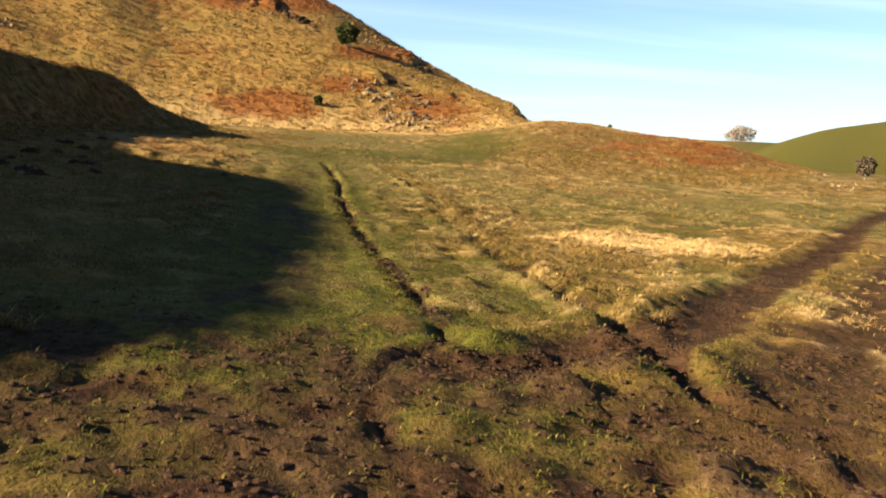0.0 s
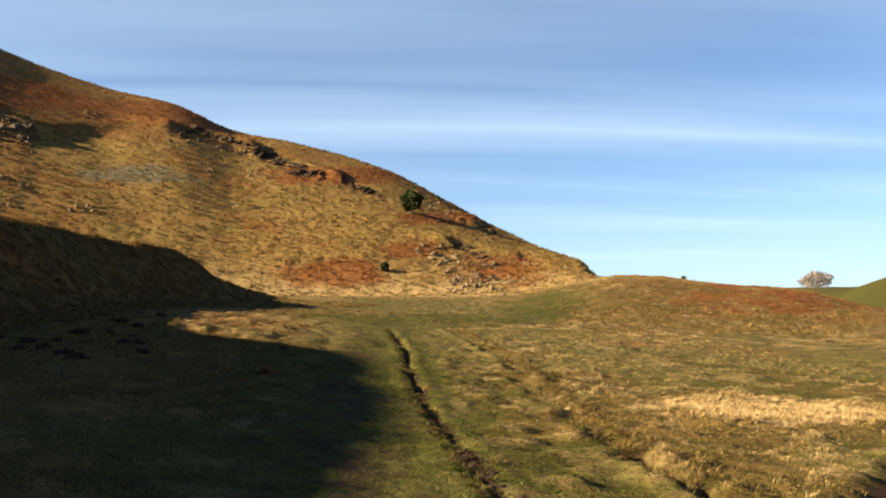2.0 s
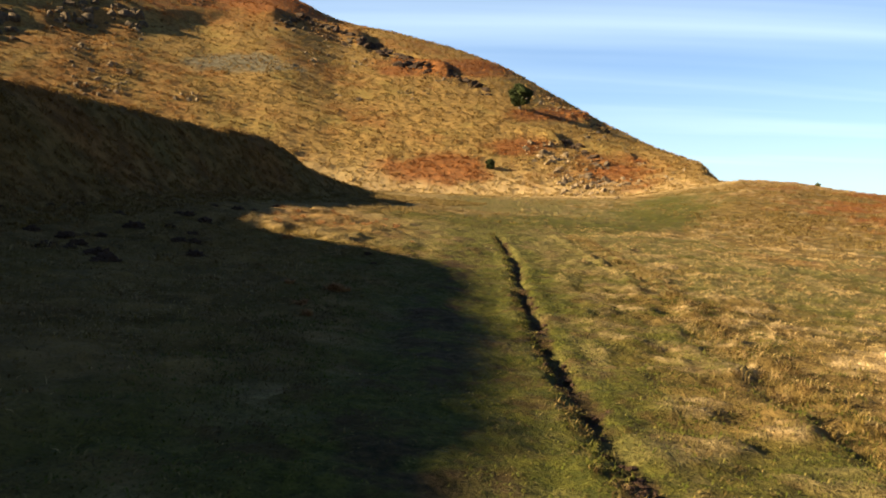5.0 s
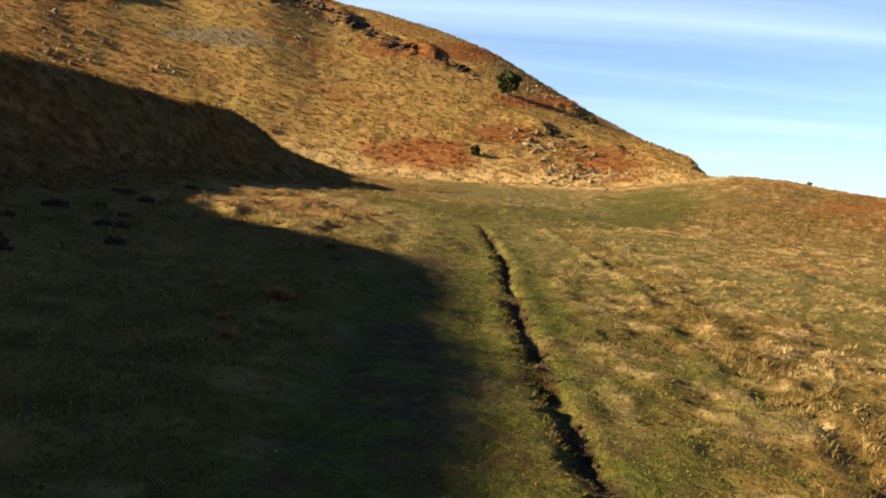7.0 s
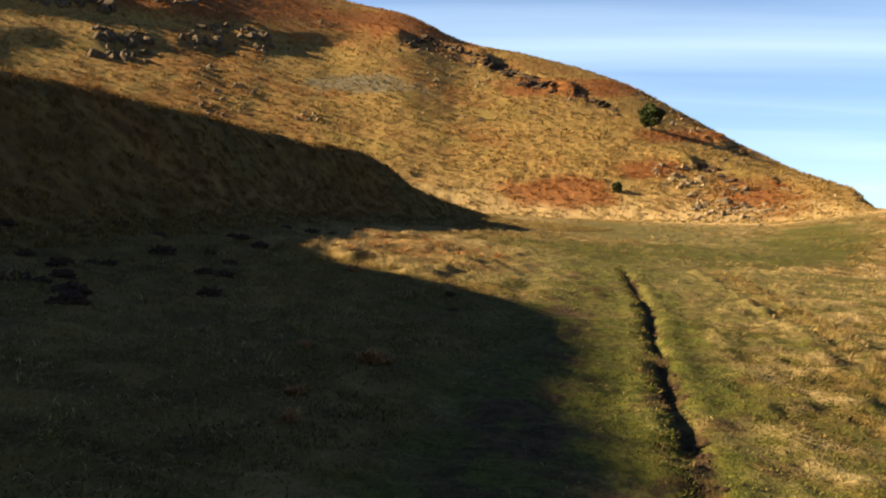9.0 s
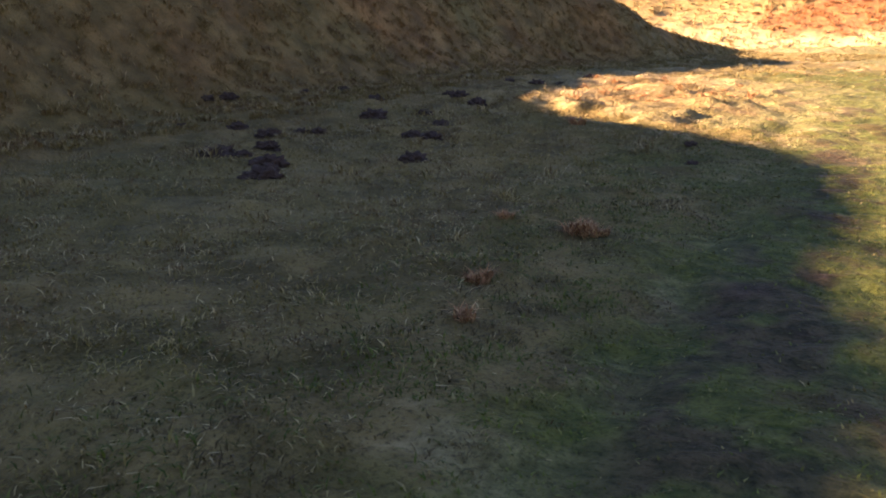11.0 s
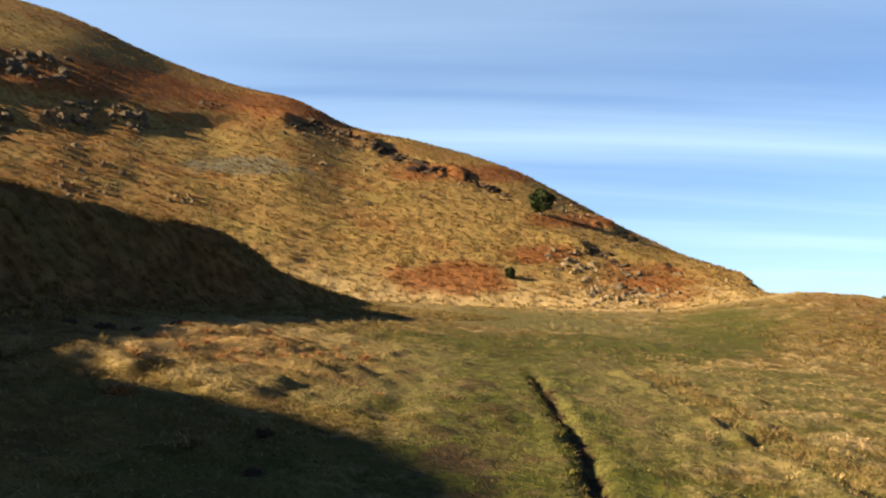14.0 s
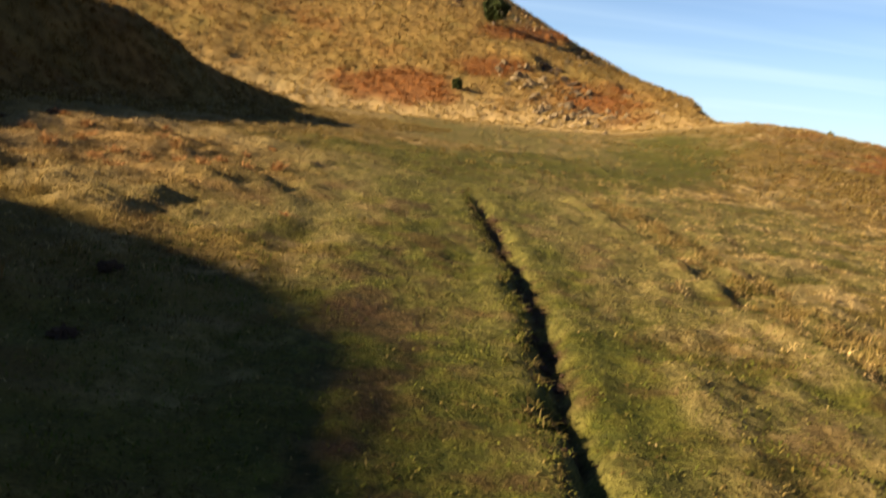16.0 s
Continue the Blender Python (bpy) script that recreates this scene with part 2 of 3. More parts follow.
        z = z - 0.108 * broken * np.exp(-np.abs(r / wob) ** 2.5) * smooth(32, 29, y) + 0.022 * np.exp(-((r - 0.26) / 0.12) ** 2) * smooth(32, 29, y)
        r2 = near_line(x, y, RUT_RIGHT)
        gap = smooth(-0.12, 0.12, vnoise(y / 2.2, 4.4) + 0.4 * vnoise(x * 3, y * 3))
        z = z - 0.15 * gap * np.exp(-np.abs(r2 / 0.14) ** 3) + 0.05 * np.exp(-((r2 - 0.34) / 0.16) ** 2) * (1 + 1.2 * vnoise(x * 3 + 9, y * 3))
        z = z - 0.055 * np.exp(-(near_line(x, y, RUT_LEFT) / 0.20) ** 2) * smooth(31, 26, y) * smooth(-0.4, 0.1, vnoise(x, y * 0.9))
        b = near_line(x, y, BROWN)
        z = z - 0.06 * np.exp(-(b / 0.45) ** 2) + 0.04 * np.exp(-((b - 0.62) / 0.15) ** 2)
        z = z - 0.05 * np.exp(-(near_line(x, y, BROWN_TWO) / 0.5) ** 2)
        # mud poached by hooves where the tracks cross
        churn = poached(x, y, fbm(x, y, 0.55, 4, 0.6))
        z = z + churn * (0.035 * fbm(x, y, 0.16, 3, 0.6) - 0.02) + smooth(7.5, 5.5, y) * (y > -3) * 0.05 * fbm(x + 8, y, 0.35, 3, 0.6)
        z = z - 0.04 * np.exp(-((near_line(x, y, FOOT_RUT) + 0.06 * vnoise(x * 6, y * 6)) / 0.06) ** 2)
        c = near_line(x, y, CRESCENT) + 0.16 * vnoise(x * 4, y * 4)
        z = z - 0.07 * np.exp(-np.abs(c / 0.11) ** 2) + 0.015 * np.exp(-((c - 0.25) / 0.12) ** 2)
    return z


def lines(knots):
    """Grid lines whose spacing grows with the distance: knots of (place, spacing)."""
    out = [knots[0][0]]
    at, sp = np.array([k[0] for k in knots], float), np.array([k[1] for k in knots], float)
    while out[-1] < knots[-1][0]:
        out.append(out[-1] + float(np.interp(out[-1], at, sp)))
    return np.array(out)


BRACKEN_BEDS = [  # bearing, elevation and half-widths of the rust-red beds on the hillside
    (-4.0, 0.029, 3.6, 0.016), (8.4, 0.033, 3.2, 0.016), (4.5, 0.098, 3.0, 0.007), (-16.0, 0.212, 7.0, 0.022), (-2.5, 0.150, 5.0, 0.010), (-26.0, 0.225, 7.0, 0.022), (2.0, 0.058, 2.6, 0.010)]


def masks(x, y, z):
    """How much of each cover grows at a place: mud, green sward, dead straw, rust bracken, grey scree."""
    d, az = np.hypot(x, y - 10), np.degrees(np.arctan2(x, y - 10))
    el = (z - 1.5) / np.maximum(d, 1)
    n1, n2, n3 = fbm(x, y, 0.55, 4, 0.6), fbm(x + 9, y, 2.2, 4), fbm(x, y + 40, 14.0, 5, 0.6)
    far = smooth(70, 85, d) * (az < 18)
    r = near_line(x, y, RUT)
    mud = 0.75 * smooth(0.12, 0.05, r + 0.16 * n1 + 0.10 * vnoise(x * 7, y * 7)) * smooth(31, 28, y)
    r2 = near_line(x, y, RUT_RIGHT)
    mud = np.maximum(mud, 0.8 * smooth(0.22, 0.10, r2 + 0.40 * n1) * smooth(-0.1, 0.15, vnoise(y / 2.2, 4.4)))
    mud = np.maximum(mud, smooth(0.50, 0.30, near_line(x, y, BROWN) + 0.30 * n1) * 0.9)
    mud = np.maximum(mud, smooth(0.72, 0.40, near_line(x, y, BROWN_TWO) + 0.45 * n1) * 0.8)
    mud = np.maximum(mud, poached(x, y, n1) * (0.72 + 0.6 * vnoise(x * 4, y * 4)))
    mud = np.maximum(mud, 0.85 * smooth(7.8, 6.0, y + n2) * smooth(-0.16, 0.26, n1 + 0.8 * n2) * smooth(-4.5, -3, x) * smooth(5.5, 4, x))
    mud = np.maximum(mud, 0.9 * smooth(0.09, 0.03, near_line(x, y, FOOT_RUT) + 0.1 * n1))
    mud = np.maximum(mud, 0.9 * smooth(0.16, 0.08, near_line(x, y, CRESCENT) + 0.1 * n1))
    mid = smooth(0.75, 0.2, np.abs(x + 0.42 + 0.3 * n2)) * smooth(4, 9, y) * smooth(36, 26, y) * smooth(0.0, 0.32, 1.6 * n1 + 0.3 * n2)
    mud = np.maximum(mud, 0.72 * mid)
    green = 0.9 * smooth(2.3, 0.9, np.abs(x - 0.1 + 0.8 * n2)) * smooth(46, 34, y) * smooth(2, 6, y)
    green = np.maximum(green, 0.85 * smooth(5, 2, near_line(x, y, [(0, 36), (3, 42), (9, 55), (14, 70)]) + 2 * n2) * smooth(30, 36, y))
    green = np.maximum(green, 0.8 * smooth(-0.45, 0.35, n2 + n3) * (1 - far) * (d < 85) * smooth(-5, -1, x))
    green = np.maximum(green, (d > 100) * smooth(26, 30, az) * 0.9)
    lx, ly = (x - 7.0) * 0.86 + (y - 16.9) * 0.5, -(x - 7.0) * 0.5 + (y - 16.9) * 0.86
    straw = smooth(1.2, 0.75, np.hypot(lx / 2.6, ly / 1.6) + 0.5 * n1 + 0.3 * n2)
    straw = np.maximum(straw, 0.72 * smooth(0.0, 0.30, n1 + 0.8 * n2 + n3 + 0.15 * smooth(20, 45, y)) * (1 - green) * (d < 80) * smooth(-2.2, -0.8, x + 5 * smooth(23, 26, y)) * (1 - 0.55 * smooth(-1, -3, x)))
    foot = np.exp(-((d - 80) / 7.0) ** 2) * (az < 30)
    straw = np.maximum(straw, 0.7 * foot)
    bank = smooth(12, 26, az) * smooth(38, 30, az) * smooth(30, 42, d + 20 * n3) * smooth(95, 75, d) * smooth(-0.40, 0.05, n3 + n2)
    rust = 0.9 * bank
    beds = np.zeros(np.shape(x))
    for a0, e0, wa, we in BRACKEN_BEDS:
        beds = np.maximum(beds, smooth(1.35, 0.55, np.hypot((az - a0) / wa, (el - e0) / we) + 0.8 * n3 + 0.5 * n2))
    hillrust = far * np.maximum(0.85 * beds, 0.42 * smooth(0.05, 0.6, n3 + 0.6 * n2))
    rust = np.maximum(rust, hillrust)
    tuft = 0.9 * smooth(2.6, 1.0, np.hypot((x + 3.9) / 1.1, (y - 29) / 1.6) + 1.2 * n1)
    rust = np.maximum(rust, 0.22 * tuft)
    rust = np.maximum(rust, (0.22 + 0.4 * n2) * smooth(-6.8, -9.5, x) * (d < 70))
    grey = far * smooth(1.0, 0.4, np.hypot((az + 16.8) / 4.2, (el - 0.147) / 0.014) + 0.7 * n2) * 0.85
    tawny = smooth(66, 82, d) * (az < 26)
    return mud, green, straw, rust, grey, tawny

# ---- materials ----
def material(name):
    m = bpy.data.materials.new(name)
    m.use_nodes = True
    m.node_tree.nodes.clear()
    n = Nodes(m.node_tree)
    n.bsdf = n.add("ShaderNodeBsdfPrincipled")
    n.tree.links.new(n.bsdf.outputs[0], n.add("ShaderNodeOutputMaterial").inputs[0])
    n.bsdf.inputs["Specular IOR Level"].default_value = 0.06
    return m, n


def finish(n, colour, rough=0.9, bump=None, strength=0.5, distance=0.05):
    for key, v in (("Base Color", colour), ("Roughness", rough)):
        if isinstance(v, bpy.types.NodeSocket):
            n.tree.links.new(v, n.bsdf.inputs[key])
        else:
            n.bsdf.inputs[key].default_value = v if key == "Roughness" else (*v, 1)
    if bump is not None:
        b = n.add("ShaderNodeBump", {"Height": bump, "Strength": strength, "Distance": distance})
        n.tree.links.new(b.outputs[0], n.bsdf.inputs["Normal"])


def ground_material():
    m, n = material("hill_ground")
    pos = n.add("ShaderNodeNewGeometry").outputs["Position"]
    fine, grain, mid, broad = n.noise(38, 5, 0.7, pos), n.noise(9, 4, 0.65, pos), n.noise(1.6, 5, 0.6, pos), n.noise(0.16, 5, 0.6, pos)

    def attr(name):
        return n.add("ShaderNodeAttribute", attribute_name=name).outputs["Fac"]

    tan = n.mix((0.058, 0.038, 0.011), (0.152, 0.098, 0.030), n.ramp(mid, 0.3, 0.7))
    tan = n.mix(tan, (0.072, 0.056, 0.014), n.ramp(broad, 0.45, 0.65, 0, 0.6))
    turf = n.mix((0.026, 0.033, 0.005), (0.067, 0.065, 0.010), n.ramp(grain, 0.35, 0.65))
    turf = n.mix(turf, (0.036, 0.020, 0.008), n.ramp(mid, 0.52, 0.64, 0, 0.75))
    c = n.mix(tan, turf, attr("green"))
    slope = n.mix((0.112, 0.069, 0.020), (0.246, 0.153, 0.048), n.ramp(mid, 0.3, 0.7))
    slope = n.mix(slope, (0.161, 0.116, 0.032), n.ramp(broad, 0.48, 0.66, 0, 0.7))
    slope = n.mix(slope, (0.090, 0.045, 0.015), n.ramp(n.noise(0.55, 5, 0.7, pos), 0.56, 0.70, 0, 0.7))
    c = n.mix(c, slope, n.math("MULTIPLY", attr("tawny"), n.math("SUBTRACT", 1.0, n.math("MULTIPLY", attr("green"), 0.6))))
    c = n.mix(c, n.mix((0.22, 0.150, 0.066), (0.46, 0.335, 0.17), n.ramp(grain, 0.35, 0.7)), attr("straw"))
    c = n.mix(c, n.mix((0.090, 0.030, 0.009), (0.194, 0.071, 0.020), n.ramp(mid, 0.35, 0.7)), attr("rust"))
    c = n.mix(c, n.mix((0.076, 0.068, 0.042), (0.137, 0.124, 0.083), n.ramp(mid, 0.35, 0.65)), attr("grey"))
    c = n.mix(c, n.mix((0.014, 0.007, 0.004), (0.046, 0.022, 0.013), n.ramp(grain, 0.35, 0.7)), attr("mud"))
    c = n.mix(c, (0.25, 0.25, 0.25), n.ramp(fine, 0.32, 0.52, 0.7, 0.0), "MULTIPLY")
    h = n.math("ADD", n.math("MULTIPLY", fine, 0.35), n.math("ADD", n.math("MULTIPLY", grain, 0.9), n.math("MULTIPLY", mid, 1.6)))
    finish(n, c, 0.95, h, 0.7, 0.10)
    return m


GROUND = ground_material()

# ---- the ground: one sheet from the track to the horizon ----
gx = np.concatenate([lines([(-4000, 400), (-600, 120), (-160, 5), (-100, 1.6), (-60, 0.9), (-22, 0.30), (-8, 0.11), (-4, 0.065), (4.5, 0.065), (10, 0.14),
                            (25, 0.5), (60, 1.1), (110, 3), (300, 20), (600, 120), (4000, 400)])])
gy = np.concatenate([lines([(-4000, 400), (-400, 60), (-60, 4), (-10, 0.5), (2, 0.09), (8, 0.07), (30, 0.10), (45, 0.30), (70, 0.6), (120, 0.9), (180, 1.2),
                            (260, 4), (420, 20), (800, 60), (4000, 400)])])
X, Y = np.meshgrid(gx, gy)
Z = height(X, Y)
MASKS = masks(X, Y, Z)


def sheet(name, X, Y, Z, mat):
    ny, nx = X.shape
    me = bpy.data.meshes.new(name)
    i = np.arange(ny * nx).reshape(ny, nx)
    quads = np.stack([i[:-1, :-1], i[:-1, 1:], i[1:, 1:], i[1:, :-1]], -1).reshape(-1, 4)
    me.vertices.add(ny * nx)
    me.vertices.foreach_set("co", np.stack([X, Y, Z], -1).astype(np.float32).ravel())
    me.loops.add(quads.size)
    me.loops.foreach_set("vertex_index", quads.astype(np.int32).ravel())
    me.polygons.add(len(quads))
    me.polygons.foreach_set("loop_start", np.arange(0, quads.size, 4, dtype=np.int32))
    me.polygons.foreach_set("use_smooth", np.ones(len(quads), dtype=bool))
    me.update(calc_edges=True)
    me.materials.append(mat)
    return me


ground_mesh = sheet("ground", X, Y, Z, GROUND)
for key, values in zip(("mud", "green", "straw", "rust", "grey", "tawny"), MASKS):
    layer = ground_mesh.attributes.new(key, "FLOAT", "POINT")
    layer.data.foreach_set("value", np.clip(values, 0, 1).astype(np.float32).ravel())
ground = tagged(new("ground", ground_mesh), "rough winter pasture rising to a bracken hillside", "ground", kind="structure")


# ---- helpers for meshes ----
def soup(name, verts, tris, mat, attrs=None, flat_shade=True):
    """A mesh of many loose triangles."""
    me = bpy.data.meshes.new(name)
    me.vertices.add(len(verts))
    me.vertices.foreach_set("co", np.asarray(verts, np.float32).ravel())
    me.loops.add(tris.size)
    me.loops.foreach_set("vertex_index", tris.astype(np.int32).ravel())
    me.polygons.add(len(tris))
    me.polygons.foreach_set("loop_start", np.arange(0, tris.size, 3, dtype=np.int32))
    me.polygons.foreach_set("use_smooth", np.full(len(tris), not flat_shade, dtype=bool))
    me.update(calc_edges=True)
    me.materials.append(mat)
    for key, values in (attrs or {}).items():
        layer = me.attributes.new(key, "FLOAT", "POINT")
        layer.data.foreach_set("value", np.asarray(values, np.float32))
    return me


def part(name, bm, mat, parent, label=""):
    me = bpy.data.meshes.new(name)
    bm.to_mesh(me)
    bm.free()
    me.materials.append(mat)
    ob = new(name, me)
    ob.parent = parent
    return tagged(ob, label)


def blades(px, py, high, wide, lean_by):
    """One thin bent blade of two triangles at each place."""
    n = len(px)
    pz = height(px, py) - 0.012
    tip = rng.random(n) * 2 * np.pi
    wx, wy = -np.sin(tip) * wide / 2, np.cos(tip) * wide / 2
    lx, ly = np.cos(tip) * lean_by * high, np.sin(tip) * lean_by * high
    v = np.zeros((n, 4, 3))
    v[:, 0] = np.stack([px, py, pz], 1)
    v[:, 1] = np.stack([px + lx * 0.3 - wx, py + ly * 0.3 - wy, pz + high * 0.5], 1)
    v[:, 2] = np.stack([px + lx * 0.3 + wx, py + ly * 0.3 + wy, pz + high * 0.5], 1)
    v[:, 3] = np.stack([px + lx, py + ly, pz + high * (1 - 0.3 * np.minimum(lean_by, 1.4))], 1)
    i = np.arange(n)[:, None] * 4
    t = np.concatenate([i + [[0, 2, 1]], i + [[1, 2, 3]]], 1).reshape(-1, 3)
    return v.reshape(-1, 3), t


def grass_material(name, low, high, dead, rust, brown):
    """Blades that vary one by one and in patches a hand and a stride wide."""
    m, n = material(name)
    geo = n.add("ShaderNodeNewGeometry").outputs
    isle = geo["Random Per Island"]
    patch, stride = n.noise(5.5, 3, 0.6, geo["Position"]), n.noise(1.1, 4, 0.6, geo["Position"])
    c = n.mix(low, high, isle)
    c = n.mix(c, n.mix((0.029, 0.039, 0.005), (0.092, 0.095, 0.013), isle), n.math("MULTIPLY", n.add("ShaderNodeAttribute", attribute_name="green").outputs["Fac"], 0.85))
    c = n.mix(c, brown, n.ramp(n.math("ADD", n.math("MULTIPLY", patch, 0.6), n.math("MULTIPLY", stride, 0.6)), 0.575, 0.68, 0, 0.85))
    c = n.mix(c, dead, n.math("MAXIMUM", n.add("ShaderNodeAttribute", attribute_name="straw").outputs["Fac"], n.ramp(n.math("ADD", isle, n.math("MULTIPLY", stride, 0.6)), 1.02, 1.30, 0, 0.8)))
    c = n.mix(c, rust, n.add("ShaderNodeAttribute", attribute_name="rust").outputs["Fac"])
    finish(n, c, 0.8)
    tr = n.add("ShaderNodeBsdfTranslucent", {"Color": c})
    mixed = n.add("ShaderNodeMixShader", {0: 0.15, 1: n.bsdf.outputs[0], 2: tr.outputs[0]})
    out = [x for x in n.tree.nodes if x.bl_idname == "ShaderNodeOutputMaterial"][0]
    n.tree.links.new(mixed.outputs[0], out.inputs[0])
    return m


SWARD = grass_material("sward", (0.023, 0.030, 0.004), (0.074, 0.074, 0.010), (0.162, 0.114, 0.041), (0.074, 0.031, 0.010), (0.044, 0.024, 0.009))
ROUGH = grass_material("rough_grass", (0.066, 0.048, 0.010), (0.160, 0.105, 0.028), (0.287, 0.205, 0.086), (0.164, 0.070, 0.021), (0.080, 0.043, 0.014))
PALE_TUFT = grass_material("pale_tuft", (0.15, 0.105, 0.034), (0.34, 0.235, 0.095), (0.42, 0.30, 0.14), (0.20, 0.085, 0.025), (0.18, 0.11, 0.04))
SLOPE = grass_material("slope_grass", (0.100, 0.062, 0.015), (0.246, 0.154, 0.045), (0.308, 0.216, 0.085), (0.193, 0.068, 0.019), (0.100, 0.050, 0.015))


def field_of_grass(name, label, mat, px, py, low, high, wide, lean_by, drop_mud=0.45):
    z = height(px, py, False)
    mud, green, straw, rust, grey, tawny = masks(px, py, z)
    keep = rng.random(len(px)) > np.clip(mud / drop_mud, 0, 1) * 0.97
    keep &= rng.random(len(px)) > grey
    px, py, green, straw, rust = px[keep], py[keep], green[keep], straw[keep], rust[keep]
    h = (low + (high - low) * rng.random(len(px)) ** 2) * (1 - 0.5 * green) * (1 + 0.5 * straw)
    v, t = blades(px, py, h, wide * (0.6 + 0.8 * rng.random(len(px))), lean_by * (0.4 + rng.random(len(px))))
    st = np.repeat(np.clip(straw * 0.9 * (rng.random(len(px)) < 0.85), 0, 1), 4)
    ob = new(name, soup(name, v, t, mat, {"straw": st, "green": np.repeat(np.clip(green, 0, 1), 4), "rust": np.repeat(np.clip(rust, 0, 1), 4)}))
    return tagged(ob, label, "grass", kind="stuff")


def scatter(n, x0, x1, y0, y1):
    return x0 + (x1 - x0) * rng.random(n), y0 + (y1 - y0) * rng.random(n)


# short sward along the walk, thinning out sideways into rougher pasture
ax, ay = scatter(470000, -3.4, 4.8, 2.6, 27.0)
edge = smooth(-3.4, -1.6, ax) * smooth(4.8, 3.2, ax) * smooth(27.0, 24.0, ay)
keep = rng.random(len(ax)) < edge * np.clip(0.68 + 1.3 * fbm(ax, ay, 0.22, 2), 0.08, 1)
field_of_grass("grass", "short green and brown winter grass beside the wheel ruts", SWARD, ax[keep], ay[keep], 0.02, 0.075, 0.009, 1.1, 0.9)
ax, ay = scatter(220000, -7.5, 9.5, 2.0, 40.0)
edge = np.maximum(1 - smooth(-3.4, -1.6, ax) * smooth(4.8, 3.2, ax) * smooth(27.0, 24.0, ay), 0.12)
keep = rng.random(len(ax)) < edge * np.clip(0.65 + 1.3 * fbm(ax, ay, 0.5, 2), 0.08, 1)
field_of_grass("grass", "rough pale winter pasture in uneven tufts", ROUGH, ax[keep], ay[keep], 0.03, 0.10, 0.011, 1.2)
ax, ay = scatter(250000, -9.5, -1.4, 13.0, 30.0)
keep = rng.random(len(ax)) < smooth(-1.4, -3.0, ax) * np.clip(0.65 + 1.4 * fbm(ax, ay, 0.35, 2), 0.08, 1)
field_of_grass("grass", "tawny grass in the shade of the mound", ROUGH, ax[keep], ay[keep], 0.02, 0.07, 0.008, 1.5)


def tussocks(name, label, mat, cx, cy, size, count, wide, cat="grass"):
    """Clumps of blades round each place."""
    k = count
    r = np.repeat(size, k) * 0.45 * np.sqrt(rng.random(len(cx) * k))
    a = rng.random(len(cx) * k) * 2 * np.pi
    px, py = np.repeat(cx, k) + r * np.cos(a), np.repeat(cy, k) + r * np.sin(a)
    z = height(px, py, False)
    mud, green, straw, rust, grey, tawny = masks(px, py, z)
    h = np.repeat(size, k) * (0.35 + 0.5 * rng.random(len(px)))
    v, t = blades(px, py, h, np.repeat(size, k) * wide * (0.6 + 0.8 * rng.random(len(px))), 0.5 + 0.8 * rng.random(len(px)))
    ob = new(name, soup(name, v, t, mat, {"straw": np.repeat(np.clip(straw + 0.25 * (rng.random(len(px)) < 0.3), 0, 1), 4), "green": np.repeat(np.clip(green, 0, 1), 4) * (0.0 if cat != "grass" else 0.35), "rust": np.repeat(np.clip(rust, 0, 1), 4)}))
    return tagged(ob, label, cat, kind="stuff")


# tussocks of the open field to the right and under the mound
ax, ay = scatter(17000, -12, 36, 8, 84)
keep = ((np.abs(ax - 0.5) > 3.2) | (ay > 38)) & (near_line(ax, ay, BROWN) > 0.6) & (near_line(ax, ay, BROWN_TWO) > 0.8)
keep &= rng.random(len(ax)) < np.clip(0.35 + 1.2 * fbm(ax, ay, 5.0, 3), 0.05, 1)
ax, ay = ax[keep], ay[keep]
tussocks("tussock", "pale dead grass tussocks over the pasture", ROUGH, ax, ay, (0.10 + 0.20 * rng.random(len(ax)) ** 2) * (0.55 + 0.45 * smooth(9, 20, ay)), 24, 0.05)
# pale tufts that stand up from the sward of the field
ax, ay = scatter(9000, 2.0, 13.0, 9, 42)
keep = (fbm(ax, ay, 0.55, 4, 0.6) > 0.06) & (near_line(ax, ay, BROWN) > 0.7) & (rng.random(len(ax)) < smooth(2.0, 3.6, ax + 0.8 * fbm(ax, ay, 2.0, 2)))
tussocks("tuft", "bleached tufts of dead grass in the green field", PALE_TUFT, ax[keep], ay[keep], 0.06 + 0.09 * rng.random(keep.sum()) ** 2, 20, 0.06)
# rough grass and bracken of the hillside
ha, hd = -46 + 62 * rng.random(25000), 79 + 125 * rng.random(25000) ** 1.25
ax, ay = hd * np.sin(np.radians(ha)), 10 + hd * np.cos(np.radians(ha))
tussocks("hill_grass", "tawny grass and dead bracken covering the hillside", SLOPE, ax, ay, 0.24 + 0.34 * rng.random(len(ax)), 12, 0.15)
# shaggy slope of the mound
ay = 12 + 46 * rng.random(7500)
ax = spline(ay, MOUND_Y, MOUND_X) - 1.5 + 7.5 * rng.random(7500)
tussocks("mound_grass", "shaggy tawny grass on the steep side of the mound", ROUGH, ax, ay, 0.10 + 0.14 * rng.random(7500), 24, 0.085)
# dead bracken bank in the valley to the right
ha, hd = 11 + 25 * rng.random(11000), 30 + 56 * rng.random(11000)
keep = rng.random(11000) < smooth(11, 24, ha) * smooth(30, 46, hd) * np.clip(0.7 + 1.2 * fbm(ha * 1.5, hd, 6.0, 3), 0, 1)
ha, hd = ha[keep], hd[keep]
ax, ay = hd * np.sin(np.radians(ha)), 10 + hd * np.cos(np.radians(ha))
tussocks("bracken", "rust-brown dead bracken on the bank above the stream", ROUGH, ax, ay, 0.16 + 0.20 * rng.random(len(ha)), 16, 0.09, "bracken")
